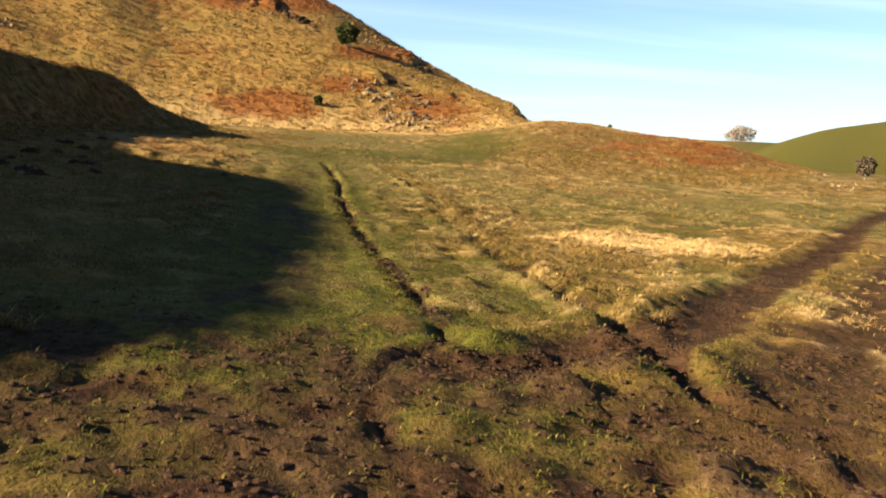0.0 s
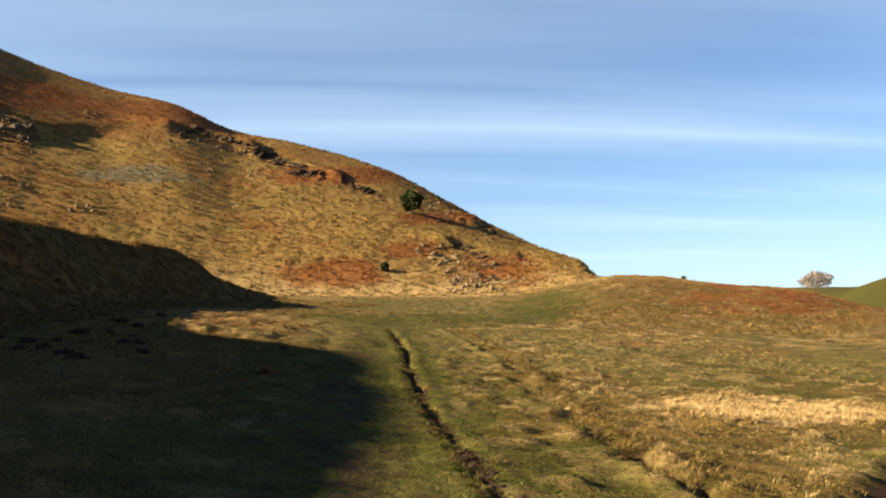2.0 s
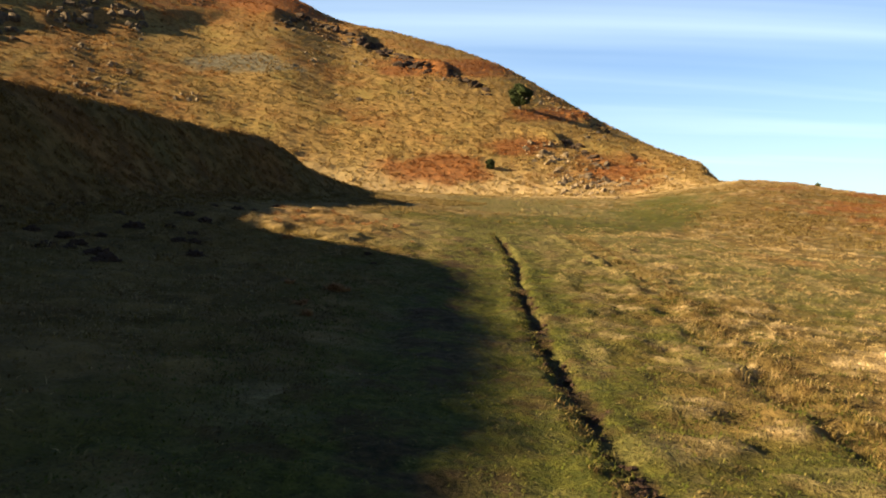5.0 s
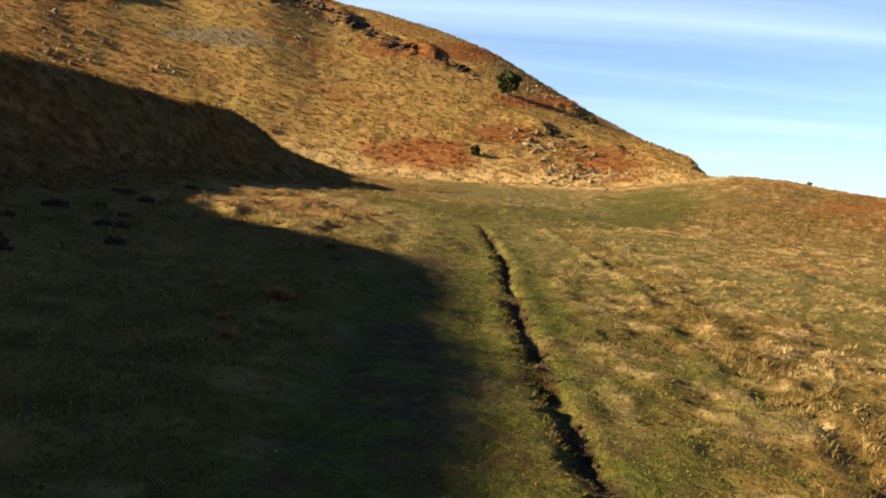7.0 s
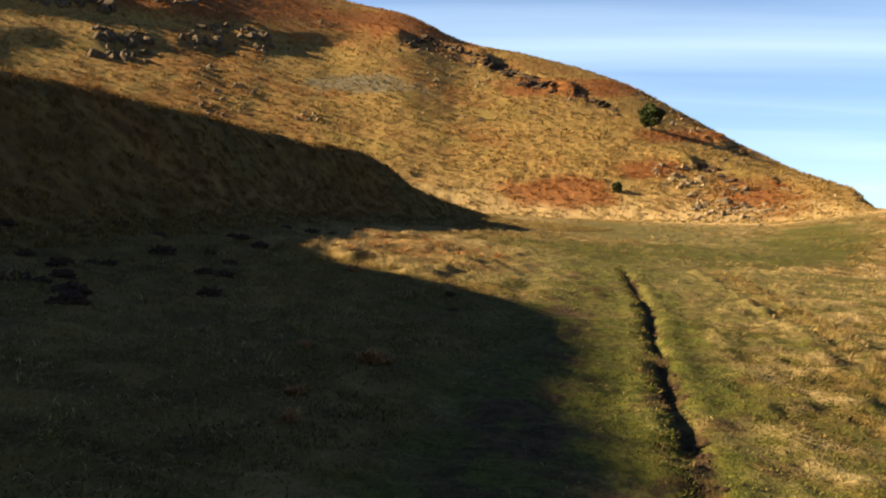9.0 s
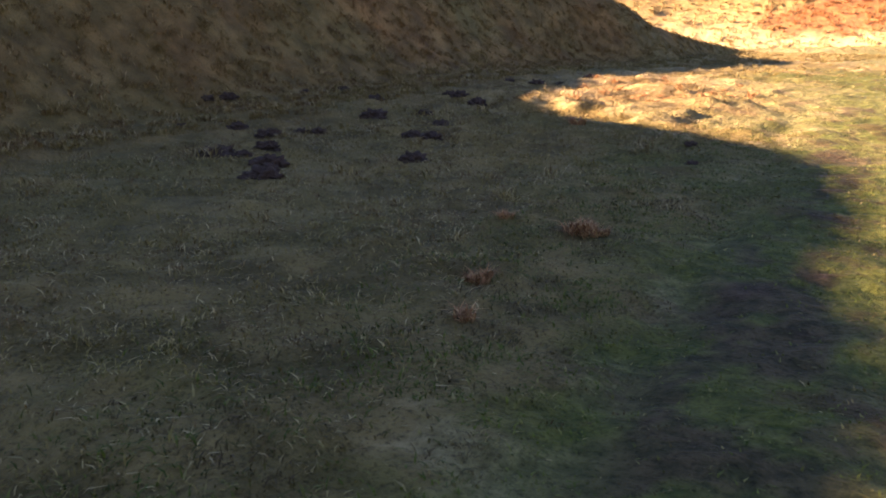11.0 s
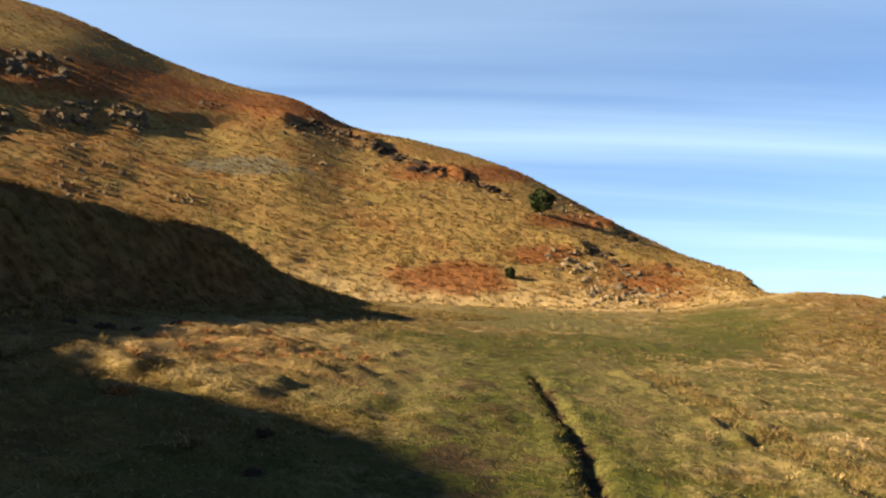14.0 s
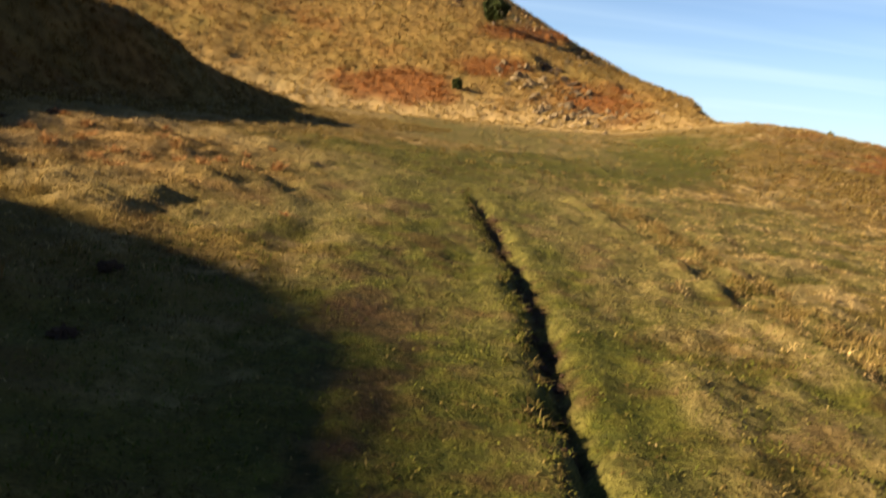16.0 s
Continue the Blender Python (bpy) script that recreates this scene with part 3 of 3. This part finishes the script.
# pale flattened straw on the bank of the brown path
ax, ay = scatter(9000, 4.0, 10.5, 13.5, 21)
lx, ly = (ax - 7.0) * 0.86 + (ay - 16.9) * 0.5, -(ax - 7.0) * 0.5 + (ay - 16.9) * 0.86
keep = np.hypot(lx / 2.5, ly / 1.5) + 0.8 * fbm(ax, ay, 0.9, 3) < 1.0
tussocks("straw", "patch of bleached flattened dead grass in the field", PALE_TUFT, ax[keep], ay[keep], 0.10 + 0.10 * rng.random(keep.sum()), 14, 0.08, "straw")


def along(pts, n, off, spread=0.22):
    """Places scattered beside a line of a few points."""
    s = np.sort(rng.random(n)) * (len(pts) - 1)
    i = np.minimum(s.astype(int), len(pts) - 2)
    p, f = np.array(pts), (s - i)[:, None]
    q = p[i] * (1 - f) + p[i + 1] * f
    return q[:, 0] + off + spread * rng.standard_normal(n), q[:, 1] + 0.3 * rng.standard_normal(n)


ax, ay = along(RUT_RIGHT[2:], 460, 0.26)
tussocks("rush", "bleached rushes and matted grass along the old rut", ROUGH, ax, ay, 0.10 + 0.13 * rng.random(460), 34, 0.040, "rush")


ax, ay = along(RUT[1:], 900, -0.14, 0.07)
tussocks("grass", "ragged grass overhanging the edge of the wheel rut", SWARD, ax, ay, 0.04 + 0.07 * rng.random(900) ** 2, 16, 0.10)


# ---- rocks ----
def rock_material(name, a, b, lichen):
    m, n = material(name)
    pos = n.add("ShaderNodeNewGeometry").outputs["Position"]
    one = n.add("ShaderNodeObjectInfo").outputs["Random"]
    c = n.mix(a, b, n.ramp(n.noise(2.2, 5, 0.65, pos), 0.3, 0.7))
    c = n.mix(c, lichen, n.ramp(n.noise(5.0, 4, 0.6, pos), 0.5, 0.68, 0, 0.7))
    c = n.mix(c, (0.45, 0.42, 0.38), n.math("MULTIPLY", one, 0.4), "MULTIPLY")
    finish(n, c, 0.9, n.noise(7, 6, 0.7, pos), 0.8, 0.08)
    return m


PALE_ROCK = rock_material("pale_stone", (0.075, 0.054, 0.032), (0.225, 0.165, 0.098), (0.080, 0.052, 0.024))
# almost black: the shade of the hillside scars put into the rock colour
SHADE_TONED_ROCK = rock_material("shade_toned_crag", (0.020, 0.014, 0.010), (0.052, 0.034, 0.022), (0.040, 0.026, 0.014))
# dark stone whose colour also carries the shade of the cliffs and shadowed boulders
DARK_ROCK = rock_material("dark_crag", (0.028, 0.021, 0.014), (0.095, 0.070, 0.044), (0.155, 0.112, 0.066))


def rock_mesh(name, seed, mat, blocky):
    """A broken boulder: a ball cut by a dozen planes and roughened."""
    r = random.Random(seed)
    bm = bmesh.new()
    bmesh.ops.create_icosphere(bm, subdivisions=3, radius=1.0)
    cuts = []
    for i in range(blocky):
        d = Vector((r.gauss(0, 1), r.gauss(0, 1), r.gauss(0, 1))).normalized()
        cuts.append((d, r.uniform(0.45, 0.85)))
    for v in bm.verts:
        for d, far in cuts:
            over = v.co.dot(d) - far
            if over > 0:
                v.co -= d * over * 0.96
        v.co *= 1 + 0.10 * noise.noise(v.co * 2.1 + Vector((seed, 0, 0))) + 0.05 * noise.noise(v.co * 6 + Vector((0, seed, 0)))
        v.co.z *= 0.85
    me = bpy.data.meshes.new(name)
    bm.to_mesh(me)
    bm.free()
    me.materials.append(mat)
    return me


PALE = [rock_mesh("rock", 11 + i, PALE_ROCK, 11) for i in range(6)]
DARK = [rock_mesh("crag", 31 + i, DARK_ROCK, 9) for i in range(6)]


SHADE_TONED = [rock_mesh("crag", 51 + i, SHADE_TONED_ROCK, 9) for i in range(4)]


def on_ray(az, el, eye_y=10.0):
    """Where the land first rises above a bearing and elevation from the middle of the walk."""
    d = np.concatenate([np.arange(30, 78, 0.5), np.arange(78, 240, 0.25)])
    x, y = d * math.sin(radians(az)), eye_y + d * math.cos(radians(az))
    hit = height(x, y, False) > 1.5 + el * d
    i = int(np.argmax(hit)) if hit.any() else len(d) - 1
    return float(x[i]), float(y[i])


def rocks(name, label, group, meshes, window, count, small, large, tall=1.0, eye_y=10.0, sunk=0.05):
    """Boulders strewn over a window of bearings and elevations."""
    a0, a1, e0, e1 = window
    r = random.Random(int(a0 * 10) + count)
    for i in range(count):
        f, g = r.random(), r.random()
        x, y = on_ray(a0 + (a1 - a0) * f, e0 + (e1 - e0) * g, eye_y)
        size = 0.72 * (small + (large - small) * r.random() ** 1.8)
        ob = new(name, r.choice(meshes))
        ob.matrix_basis = (Matrix.Translation((x, y, float(height(x, y)) + size * sunk)) @ Euler((r.uniform(-0.5, 0.5), r.uniform(-0.5, 0.5), r.uniform(0, 6.3))).to_matrix().to_4x4()
                           @ Matrix.Diagonal((size * r.uniform(0.7, 1.25), size * r.uniform(0.6, 1.0), size * tall * r.uniform(0.6, 1.1), 1)))
        tagged(ob, label, "rock", group)


rocks("boulder", "pale broken boulder half sunk in brown bracken", "rock pile", PALE, (2.4, 6.2, 0.040, 0.066), 46, 0.2, 0.85)
rocks("boulder", "pale broken boulder half sunk in brown bracken", "rock pile", PALE, (4.6, 9.8, -0.001, 0.023), 50, 0.18, 0.75)
rocks("boulder", "grey boulder in the bracken, its shadow put into the darker stone colour", "rock pile", DARK, (6.2, 8.3, 0.018, 0.049), 22, 0.3, 0.9)
rocks("boulder", "pale boulder on the grassy slope", "rock pile", PALE, (10.0, 13.9, 0.007, 0.036), 22, 0.13, 0.45)
rocks("outcrop", "grey rock breaking the skyline turf", "skyline rocks", PALE, (2.9, 5.1, 0.102, 0.120), 18, 0.2, 0.7)
rocks("outcrop", "grey rock breaking the skyline turf", "skyline rocks", DARK, (6.7, 8.1, 0.066, 0.080), 10, 0.2, 0.7)
rocks("crag", "dark cracked crag with pale faces in the turf", "crag band", DARK, (-14.7, -10.5, 0.186, 0.203), 36, 0.4, 1.2, 1.1, sunk=-0.2)
rocks("scree_stone", "pale stone of the scree under the crag", "scree", PALE, (-12.8, -8.1, 0.148, 0.182), 50, 0.2, 0.6)
rocks("crag", "dark cracked crag with pale faces in the turf", "crag band", DARK, (-28.7, -22.9, 0.170, 0.200), 52, 0.5, 1.6, 1.2, sunk=-0.25)
rocks("scree_stone", "pale stone lying under the crag", "scree", PALE, (-28.7, -22.5, 0.165, 0.198), 24, 0.3, 0.9)
rocks("crag", "tall dark crag standing out of the hillside", "crag band", DARK, (-33.9, -30.3, 0.152, 0.184), 40, 0.6, 1.9, 1.3, sunk=-0.2)
rocks("cliff", "cliff of cracked rock, its shade put into the dark stone colour", "upper cliff", DARK, (-37.2, -32.7, 0.203, 0.222), 44, 0.8, 2.0, 1.3, sunk=-0.2)
rocks("cliff", "cliff of cracked rock, its shade put into the dark stone colour", "upper cliff", DARK, (-31.4, -27.7, 0.219, 0.246), 40, 0.8, 2.0, 1.3, sunk=-0.2)
rocks("scree_stone", "pale stone tumbled down the slope", "scree", PALE, (-27.5, -23.7, 0.099, 0.158), 50, 0.25, 0.8)
rocks("scree_stone", "pale stone tumbled down the slope", "scree", PALE, (-21.4, -19.2, 0.098, 0.111), 14, 0.25, 0.7)
rocks("boulder", "lone brown boulder on the hillside", "lone boulders", PALE, (-10.7, -10.3, 0.112, 0.116), 2, 0.4, 0.6)
rocks("boulder", "lone brown boulder on the hillside", "lone boulders", PALE, (-9.2, -8.8, 0.109, 0.114), 2, 0.5, 0.7)
rocks("crag", "dark cracked crag with pale faces in the turf", "crag band", DARK, (-20.1, -18.7, 0.203, 0.214), 8, 0.4, 0.9)
rocks("scree_stone", "pale stone in the tawny grass", "scree", PALE, (-6.5, -4.2, 0.112, 0.128), 14, 0.2, 0.45)
rocks("scree_stone", "small grey stone of the scree fan", "scree", PALE, (-19.5, -12.5, 0.140, 0.158), 70, 0.12, 0.3)
rocks("crag", "dark rib of rock on the hillside", "crag band", DARK, (-10.4, -9.0, 0.172, 0.186), 12, 0.4, 1.0, 1.1, sunk=-0.2)
rocks("crag", "dark rib of rock on the hillside", "crag band", DARK, (-3.8, -2.6, 0.132, 0.144), 9, 0.3, 0.8, 1.1, sunk=-0.2)
rocks("wall_stone", "pale stone of a tumbled field wall", "field wall", PALE, (31.4, 33.0, -0.027, -0.023), 26, 0.12, 0.28, eye_y=0.0)
rocks("wall_stone", "pale stone of a tumbled field wall", "field wall", PALE, (33.0, 34.6, -0.041, -0.034), 20, 0.12, 0.3, eye_y=0.0)


def line_places(seed, a0, e0, a1, e1, count, small, large, spread):
    """Poses of rocks strewn along a scar of the hillside."""
    r = random.Random(seed)
    for i in range(count):
        f = (i + r.random()) / count
        x, y = on_ray(a0 + (a1 - a0) * f, e0 + (e1 - e0) * f + r.gauss(0, spread))
        size = small + (large - small) * r.random() ** 2
        yield (Matrix.Translation((x, y, float(height(x, y)) - size * 0.1)) @ Euler((r.uniform(-0.4, 0.4), r.uniform(0.1, 0.6), r.uniform(0, 6.3))).to_matrix().to_4x4()
               @ Matrix.Diagonal((size * r.uniform(0.9, 1.5), size * r.uniform(0.7, 1.1), size * r.uniform(0.5, 0.9), 1)))


def rock_line(label, group, meshes, *line):
    for k, m in enumerate(line_places(int(line[0] * 100) + line[4], *line)):
        ob = new("boulder", meshes[k % len(meshes)])
        ob.matrix_basis = m
        tagged(ob, label, "rock", group)


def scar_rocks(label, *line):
    """A scar whose many rocks run together, near black in place of its shade."""
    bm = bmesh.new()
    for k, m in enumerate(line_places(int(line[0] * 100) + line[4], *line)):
        me = SHADE_TONED[k % len(SHADE_TONED)].copy()
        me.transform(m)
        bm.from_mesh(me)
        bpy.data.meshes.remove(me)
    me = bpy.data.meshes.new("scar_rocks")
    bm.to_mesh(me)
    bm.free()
    me.materials.append(SHADE_TONED_ROCK)
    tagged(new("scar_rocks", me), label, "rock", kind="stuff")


# rows of near-black rock laid along the scars to stand for their shade
scar_rocks("rocks of the broken scar below the ridge, coloured near black as its shade", -13.6, 0.199, -9.6, 0.184, 40, 0.3, 1.1, 0.004)
scar_rocks("rocks of the long scar below the ridge, coloured near black as its shade", -9.0, 0.179, -4.2, 0.145, 70, 0.3, 1.1, 0.0035)
scar_rocks("added near-black rocks standing for the shaded scar above the lone tree", -3.0, 0.147, -0.2, 0.122, 44, 0.3, 0.8, 0.0022)
scar_rocks("rocks above the boulder pile, coloured near black as its shade", 4.9, 0.066, 7.5, 0.044, 30, 0.25, 0.7, 0.002)
scar_rocks("rocks at the edge of the skyline turf, coloured near black as shade", 6.5, 0.090, 8.2, 0.075, 14, 0.2, 0.6, 0.002)
rock_line("pale broken boulder among dead bracken", "rock pile", PALE, 2.6, 0.062, 5.8, 0.034, 44, 0.14, 0.5, 0.006)
rock_line("pale broken boulder among dead bracken", "rock pile", PALE, 4.4, 0.028, 9.6, 0.012, 50, 0.14, 0.48, 0.004)
rock_line("pale stone on the foot of the slope", "rock pile", PALE, 9.8, 0.046, 13.0, 0.020, 30, 0.1, 0.36, 0.002)
rock_line("grey rock breaking the skyline turf", "skyline rocks", PALE, 2.8, 0.118, 5.6, 0.098, 26, 0.12, 0.45, 0.003)
rock_line("pale broken stone below the dark scar", "scree", PALE, -12.6, 0.186, -6.4, 0.158, 46, 0.15, 0.42, 0.004)


# ---- trees and bushes ----
def bark_material():
    m, n = material("bark")
    pos = n.add("ShaderNodeNewGeometry").outputs["Position"]
    finish(n, n.mix((0.055, 0.045, 0.036), (0.15, 0.125, 0.10), n.noise(6, 4, 0.6, pos)), 0.9, n.noise(14, 4, 0.6, pos), 0.6, 0.03)
    return m


def leaf_material(name, a, b):
    m, n = material(name)
    isle = n.add("ShaderNodeNewGeometry").outputs["Random Per Island"]
    finish(n, n.mix(a, b, isle), 0.6)
    return m


BARK = bark_material()
HOLLY = leaf_material("dark_leaf", (0.014, 0.020, 0.006), (0.045, 0.054, 0.016))
THORN = leaf_material("thorn_twig", (0.035, 0.028, 0.020), (0.09, 0.07, 0.05))
# twigs of the far trees, lightened: the haze of distance is in the colour
HAZED_TWIG = leaf_material("hazed_bare_twig", (0.10, 0.085, 0.075), (0.22, 0.19, 0.165))


def limb(bm, a, b, ra, rb, sides=6):
    axis = (b - a).normalized()
    side = axis.orthogonal().normalized()
    up = axis.cross(side)
    rings = []
    for c, r in ((a, ra), (b, rb)):
        rings.append([bm.verts.new(c + (side * math.cos(2 * math.pi * i / sides) + up * math.sin(2 * math.pi * i / sides)) * r) for i in range(sides)])
    for i in range(sides):
        bm.faces.new((rings[0][i], rings[0][(i + 1) % sides], rings[1][(i + 1) % sides], rings[1][i]))


def branch(bm, r, at, way, length, radius, depth, tips):
    end = at + way * length
    limb(bm, at, end, radius, radius * 0.62, 5 if depth else 4)
    if depth == 0:
        tips.append(end)
        return
    for i in range(r.choice((2, 3, 3))):
        turn = Vector((r.gauss(0, 0.55), r.gauss(0, 0.55), r.gauss(0.12, 0.35)))
        branch(bm, r, end, (way + turn).normalized(), length * r.uniform(0.62, 0.82), radius * 0.6, depth - 1, tips)


def tree(name, label, x, y, trunk_h, radius, depth, crown=None, leaf=0.12, leaves=0, seed=1, bare=False, cat="tree", thin=1.0, twig=None):
    r = random.Random(seed)
    root = new(name)
    root.location = (x, y, float(height(x, y)) - 0.05)
    tips = []
    bm = bmesh.new()
    limb(bm, Vector((0, 0, 0)), Vector((0, 0, trunk_h * 0.5)), radius * 1.3, radius, 8)
    part("trunk", bm, BARK, root)
    bm = bmesh.new()
    for i in range(4):
        branch(bm, r, Vector((0, 0, trunk_h * 0.48)), Vector((r.gauss(0, 0.5), r.gauss(0, 0.5), 0.9)).normalized(), trunk_h * 0.6, radius * 0.7, depth, tips)
    part("limbs", bm, twig or (HAZED_TWIG if bare else BARK), root)
    if leaves:
        g = np.random.default_rng(seed)
        w, h, mid = crown
        p = g.standard_normal((leaves, 3))
        p /= np.linalg.norm(p, axis=1)[:, None]
        p *= (0.45 + 0.55 * g.random(leaves) ** 0.5)[:, None]
        lump = 1 + 0.16 * np.sin(p[:, 0] * 5 + seed) * np.sin(p[:, 1] * 4 + 1) + 0.10 * np.sin(p[:, 2] * 7)
        p = p * lump[:, None] * [w / 2, w / 2, h / 2] + [0, 0, mid]
        q = g.standard_normal((leaves, 3)) * leaf
        s = g.standard_normal((leaves, 3)) * leaf * thin
        v = np.stack([p - q, p + s, p + q, p - s], 1).reshape(-1, 3)
        i = np.arange(leaves)[:, None] * 4
        t = np.concatenate([i + [[0, 1, 2]], i + [[0, 2, 3]]], 1).reshape(-1, 3)
        ob = new("crown", soup("crown", v, t, twig or (HAZED_TWIG if bare else HOLLY)))
        ob.parent = root
    return tagged(root, label, cat)


tx, ty = on_ray(2.0, 0.1035)
tree("hawthorn_tree", "small dark evergreen tree alone on the slope", tx, ty, 1.5, 0.16, 2, (3.0, 2.8, 2.0), 0.10, 5200, 3)
bx, by = on_ray(0.1, 0.031)
tree("gorse_bush", "small dark bush on the bracken slope", bx, by, 0.5, 0.05, 1, (0.9, 1.0, 0.6), 0.06, 1000, 5, cat="bush")
fx, fy = 430 * math.sin(radians(28.2)), 10 + 430 * math.cos(radians(28.2))
tree("bare_tree", "bare winter tree with a wide crown on the far ridge", fx, fy, 3.2, 0.40, 4, (13.0, 7.6, 4.0), 0.6, 2200, 9, bare=True, thin=0.12)
fx, fy = 436 * math.sin(radians(27.6)), 10 + 436 * math.cos(radians(27.6))
tree("bare_tree", "lower bare winter tree beside a wide one", fx, fy, 2.4, 0.30, 4, (9.0, 4.6, 2.6), 0.5, 800, 14, bare=True, thin=0.12)
wx, wy = on_ray(34.8, -0.028, 0.0)
tree("hawthorn_bush", "dark bare thorn bush beside the tumbled wall", wx, wy, 0.9, 0.08, 3, (1.6, 1.6, 1.1), 0.06, 900, 17, bare=True, cat="bush", twig=THORN)
sx, sy = 85 * math.sin(radians(21.6)), 10 + 85 * math.cos(radians(21.6))
tree("thorn_bush", "tiny thorn bush on the grassy skyline", sx, sy, 0.25, 0.03, 2, (0.5, 0.5, 0.35), 0.05, 160, 21, cat="bush")


# ---- molehills and clumps near the walk ----
def soil_material():
    m, n = material("turned_soil")
    pos = n.add("ShaderNodeNewGeometry").outputs["Position"]
    finish(n, n.mix((0.018, 0.010, 0.007), (0.059, 0.035, 0.022), n.noise(14, 5, 0.65, pos)), 0.95, n.noise(22, 5, 0.7, pos), 0.9, 0.05)
    return m


SOIL = soil_material()


def molehill_mesh(seed):
    bm = bmesh.new()
    bmesh.ops.create_icosphere(bm, subdivisions=4, radius=1.0)
    for v in bm.verts:
        k = noise.fractal(v.co * 2.2 + Vector((seed * 3.1, 0, 0)), 0.9, 2.0, 5)
        v.co *= 1 + 0.55 * k
        v.co.z = max(v.co.z, -0.15) * 0.7
    me = bpy.data.meshes.new("molehill")
    bm.to_mesh(me)
    bm.free()
    me.materials.append(SOIL)
    return me


HEAPS = [molehill_mesh(i) for i in range(5)]
MOLES = [(-9.0, 20.9), (-8.3, 21.3), (-7.5, 21.0), (-7.5, 21.7), (-7.1, 19.6), (-7.0, 19.3), (-6.7, 19.5), (-6.9, 20.2), (-5.7, 18.6), (-10.5, 23.1), (-10.4, 23.5),
         (-10.1, 25.4), (-9.9, 26.4), (-8.5, 25.3), (-7.3, 26.0), (-7.0, 25.8), (-6.5, 25.5), (-6.8, 24.1), (-5.9, 22.9), (-7.2, 23.2), (-5.8, 21.9), (-5.5, 21.9), (-8.8, 29.7),
         (-7.6, 29.5), (-6.9, 29.4), (-6.6, 30.0), (-6.1, 30.6), (-2.4, 23.4), (-2.1, 22.0), (-5.0, 20.5), (-6.1, 19.2), (-7.2, 21.7)]
for k, (mx, my) in enumerate(MOLES):
    s = 0.09 + 0.08 * ((k * 37) % 11) / 10 if mx < -3 else 0.08
    heap = new("molehill", HEAPS[k % 5])
    heap.matrix_basis = Matrix.Translation((mx, my, float(height(mx, my)) - 0.01)) @ Matrix.Rotation(k * 1.3, 4, "Z") @ Matrix.Diagonal((s * 1.15, s, s * 1.0, 1))
    tagged(heap, "heap of dark turned soil in the shaded grass", "molehill", "molehills")

BRACKEN = grass_material("bracken_frond", (0.09, 0.036, 0.014), (0.27, 0.115, 0.040), (0.42, 0.25, 0.10), (0.22, 0.09, 0.03), (0.16, 0.07, 0.025))


cx = np.array([-2.10, -2.24, -4.29, -2.76, -1.92, -2.3, -2.0, -2.0, -2.05])
cy = np.array([17.83, 16.41, 24.37, 18.02, 17.9, 16.4, 15.7, 17.82, 17.95])
cs = np.array([0.20, 0.16, 0.26, 0.14, 0.12, 0.11, 0.13, 0.17, 0.16])
tussocks("bracken", "low dead red-brown bracken in the shaded grass", BRACKEN, cx, cy, cs, 120, 0.06, "bracken")
cx, cy = -4.1 + 0.9 * rng.standard_normal(60), 28.9 + 1.4 * rng.standard_normal(60)
tussocks("bracken", "sunlit dead orange bracken under the mound", BRACKEN, cx[:26], cy[:26], 0.10 + 0.12 * rng.random(26), 60, 0.07, "bracken")
cx, cy = np.array([-1.95, -2.1, -2.3, -2.45]), np.array([5.95, 5.85, 5.7, 5.6])
tussocks("dead_grass", "bleached tuft of long dead grass stalks", ROUGH, cx, cy, np.array([0.22, 0.2, 0.2, 0.16]), 110, 0.03)


# ---- trodden soil ----
def clods(name, label, px, py, small, large):
    """Crumbs and clods of turned soil, joined."""
    bm = bmesh.new()
    bmesh.ops.create_icosphere(bm, subdivisions=1, radius=1.0)
    bv = np.array([v.co[:] for v in bm.verts])
    bt = np.array([[v.index for v in f.verts] for f in bm.faces])
    bm.free()
    n = len(px)
    pz = height(px, py)
    mud = masks(px, py, pz)[0]
    keep = rng.random(n) < mud
    px, py, pz = px[keep], py[keep], pz[keep]
    n = len(px)
    s = small + (large - small) * rng.random(n) ** 3
    jig = 1 + 0.35 * (rng.random((n, len(bv), 1)) - 0.5)
    a = rng.random(n) * 6.283
    v = bv[None] * jig * (s[:, None] * np.array([1.3, 0.9, 0.6]))[:, None, :]
    ca, sa = np.cos(a)[:, None], np.sin(a)[:, None]
    v = np.stack([v[..., 0] * ca - v[..., 1] * sa, v[..., 0] * sa + v[..., 1] * ca, v[..., 2]], -1) + np.stack([px, py, pz + s * 0.1], -1)[:, None]
    t = (bt[None] + (np.arange(n) * len(bv))[:, None, None]).reshape(-1, 3)
    tagged(new(name, soup(name, v.reshape(-1, 3), t, SOIL)), label, "soil", kind="stuff")


ax, ay = scatter(9000, -3.2, 5.2, 2.0, 7.4)
clods("soil", "clods of dark poached mud trodden by hooves", ax, ay, 0.006, 0.032)
ax, ay = along(RUT[1:], 2600, 0.0, 0.12)
clods("soil", "crumbled dark soil along the wheel rut", ax, ay, 0.008, 0.04)
ax, ay = along(BROWN, 3000, 0.1)
clods("soil", "crumbs of bare brown earth on the worn path", ax, ay, 0.006, 0.022)
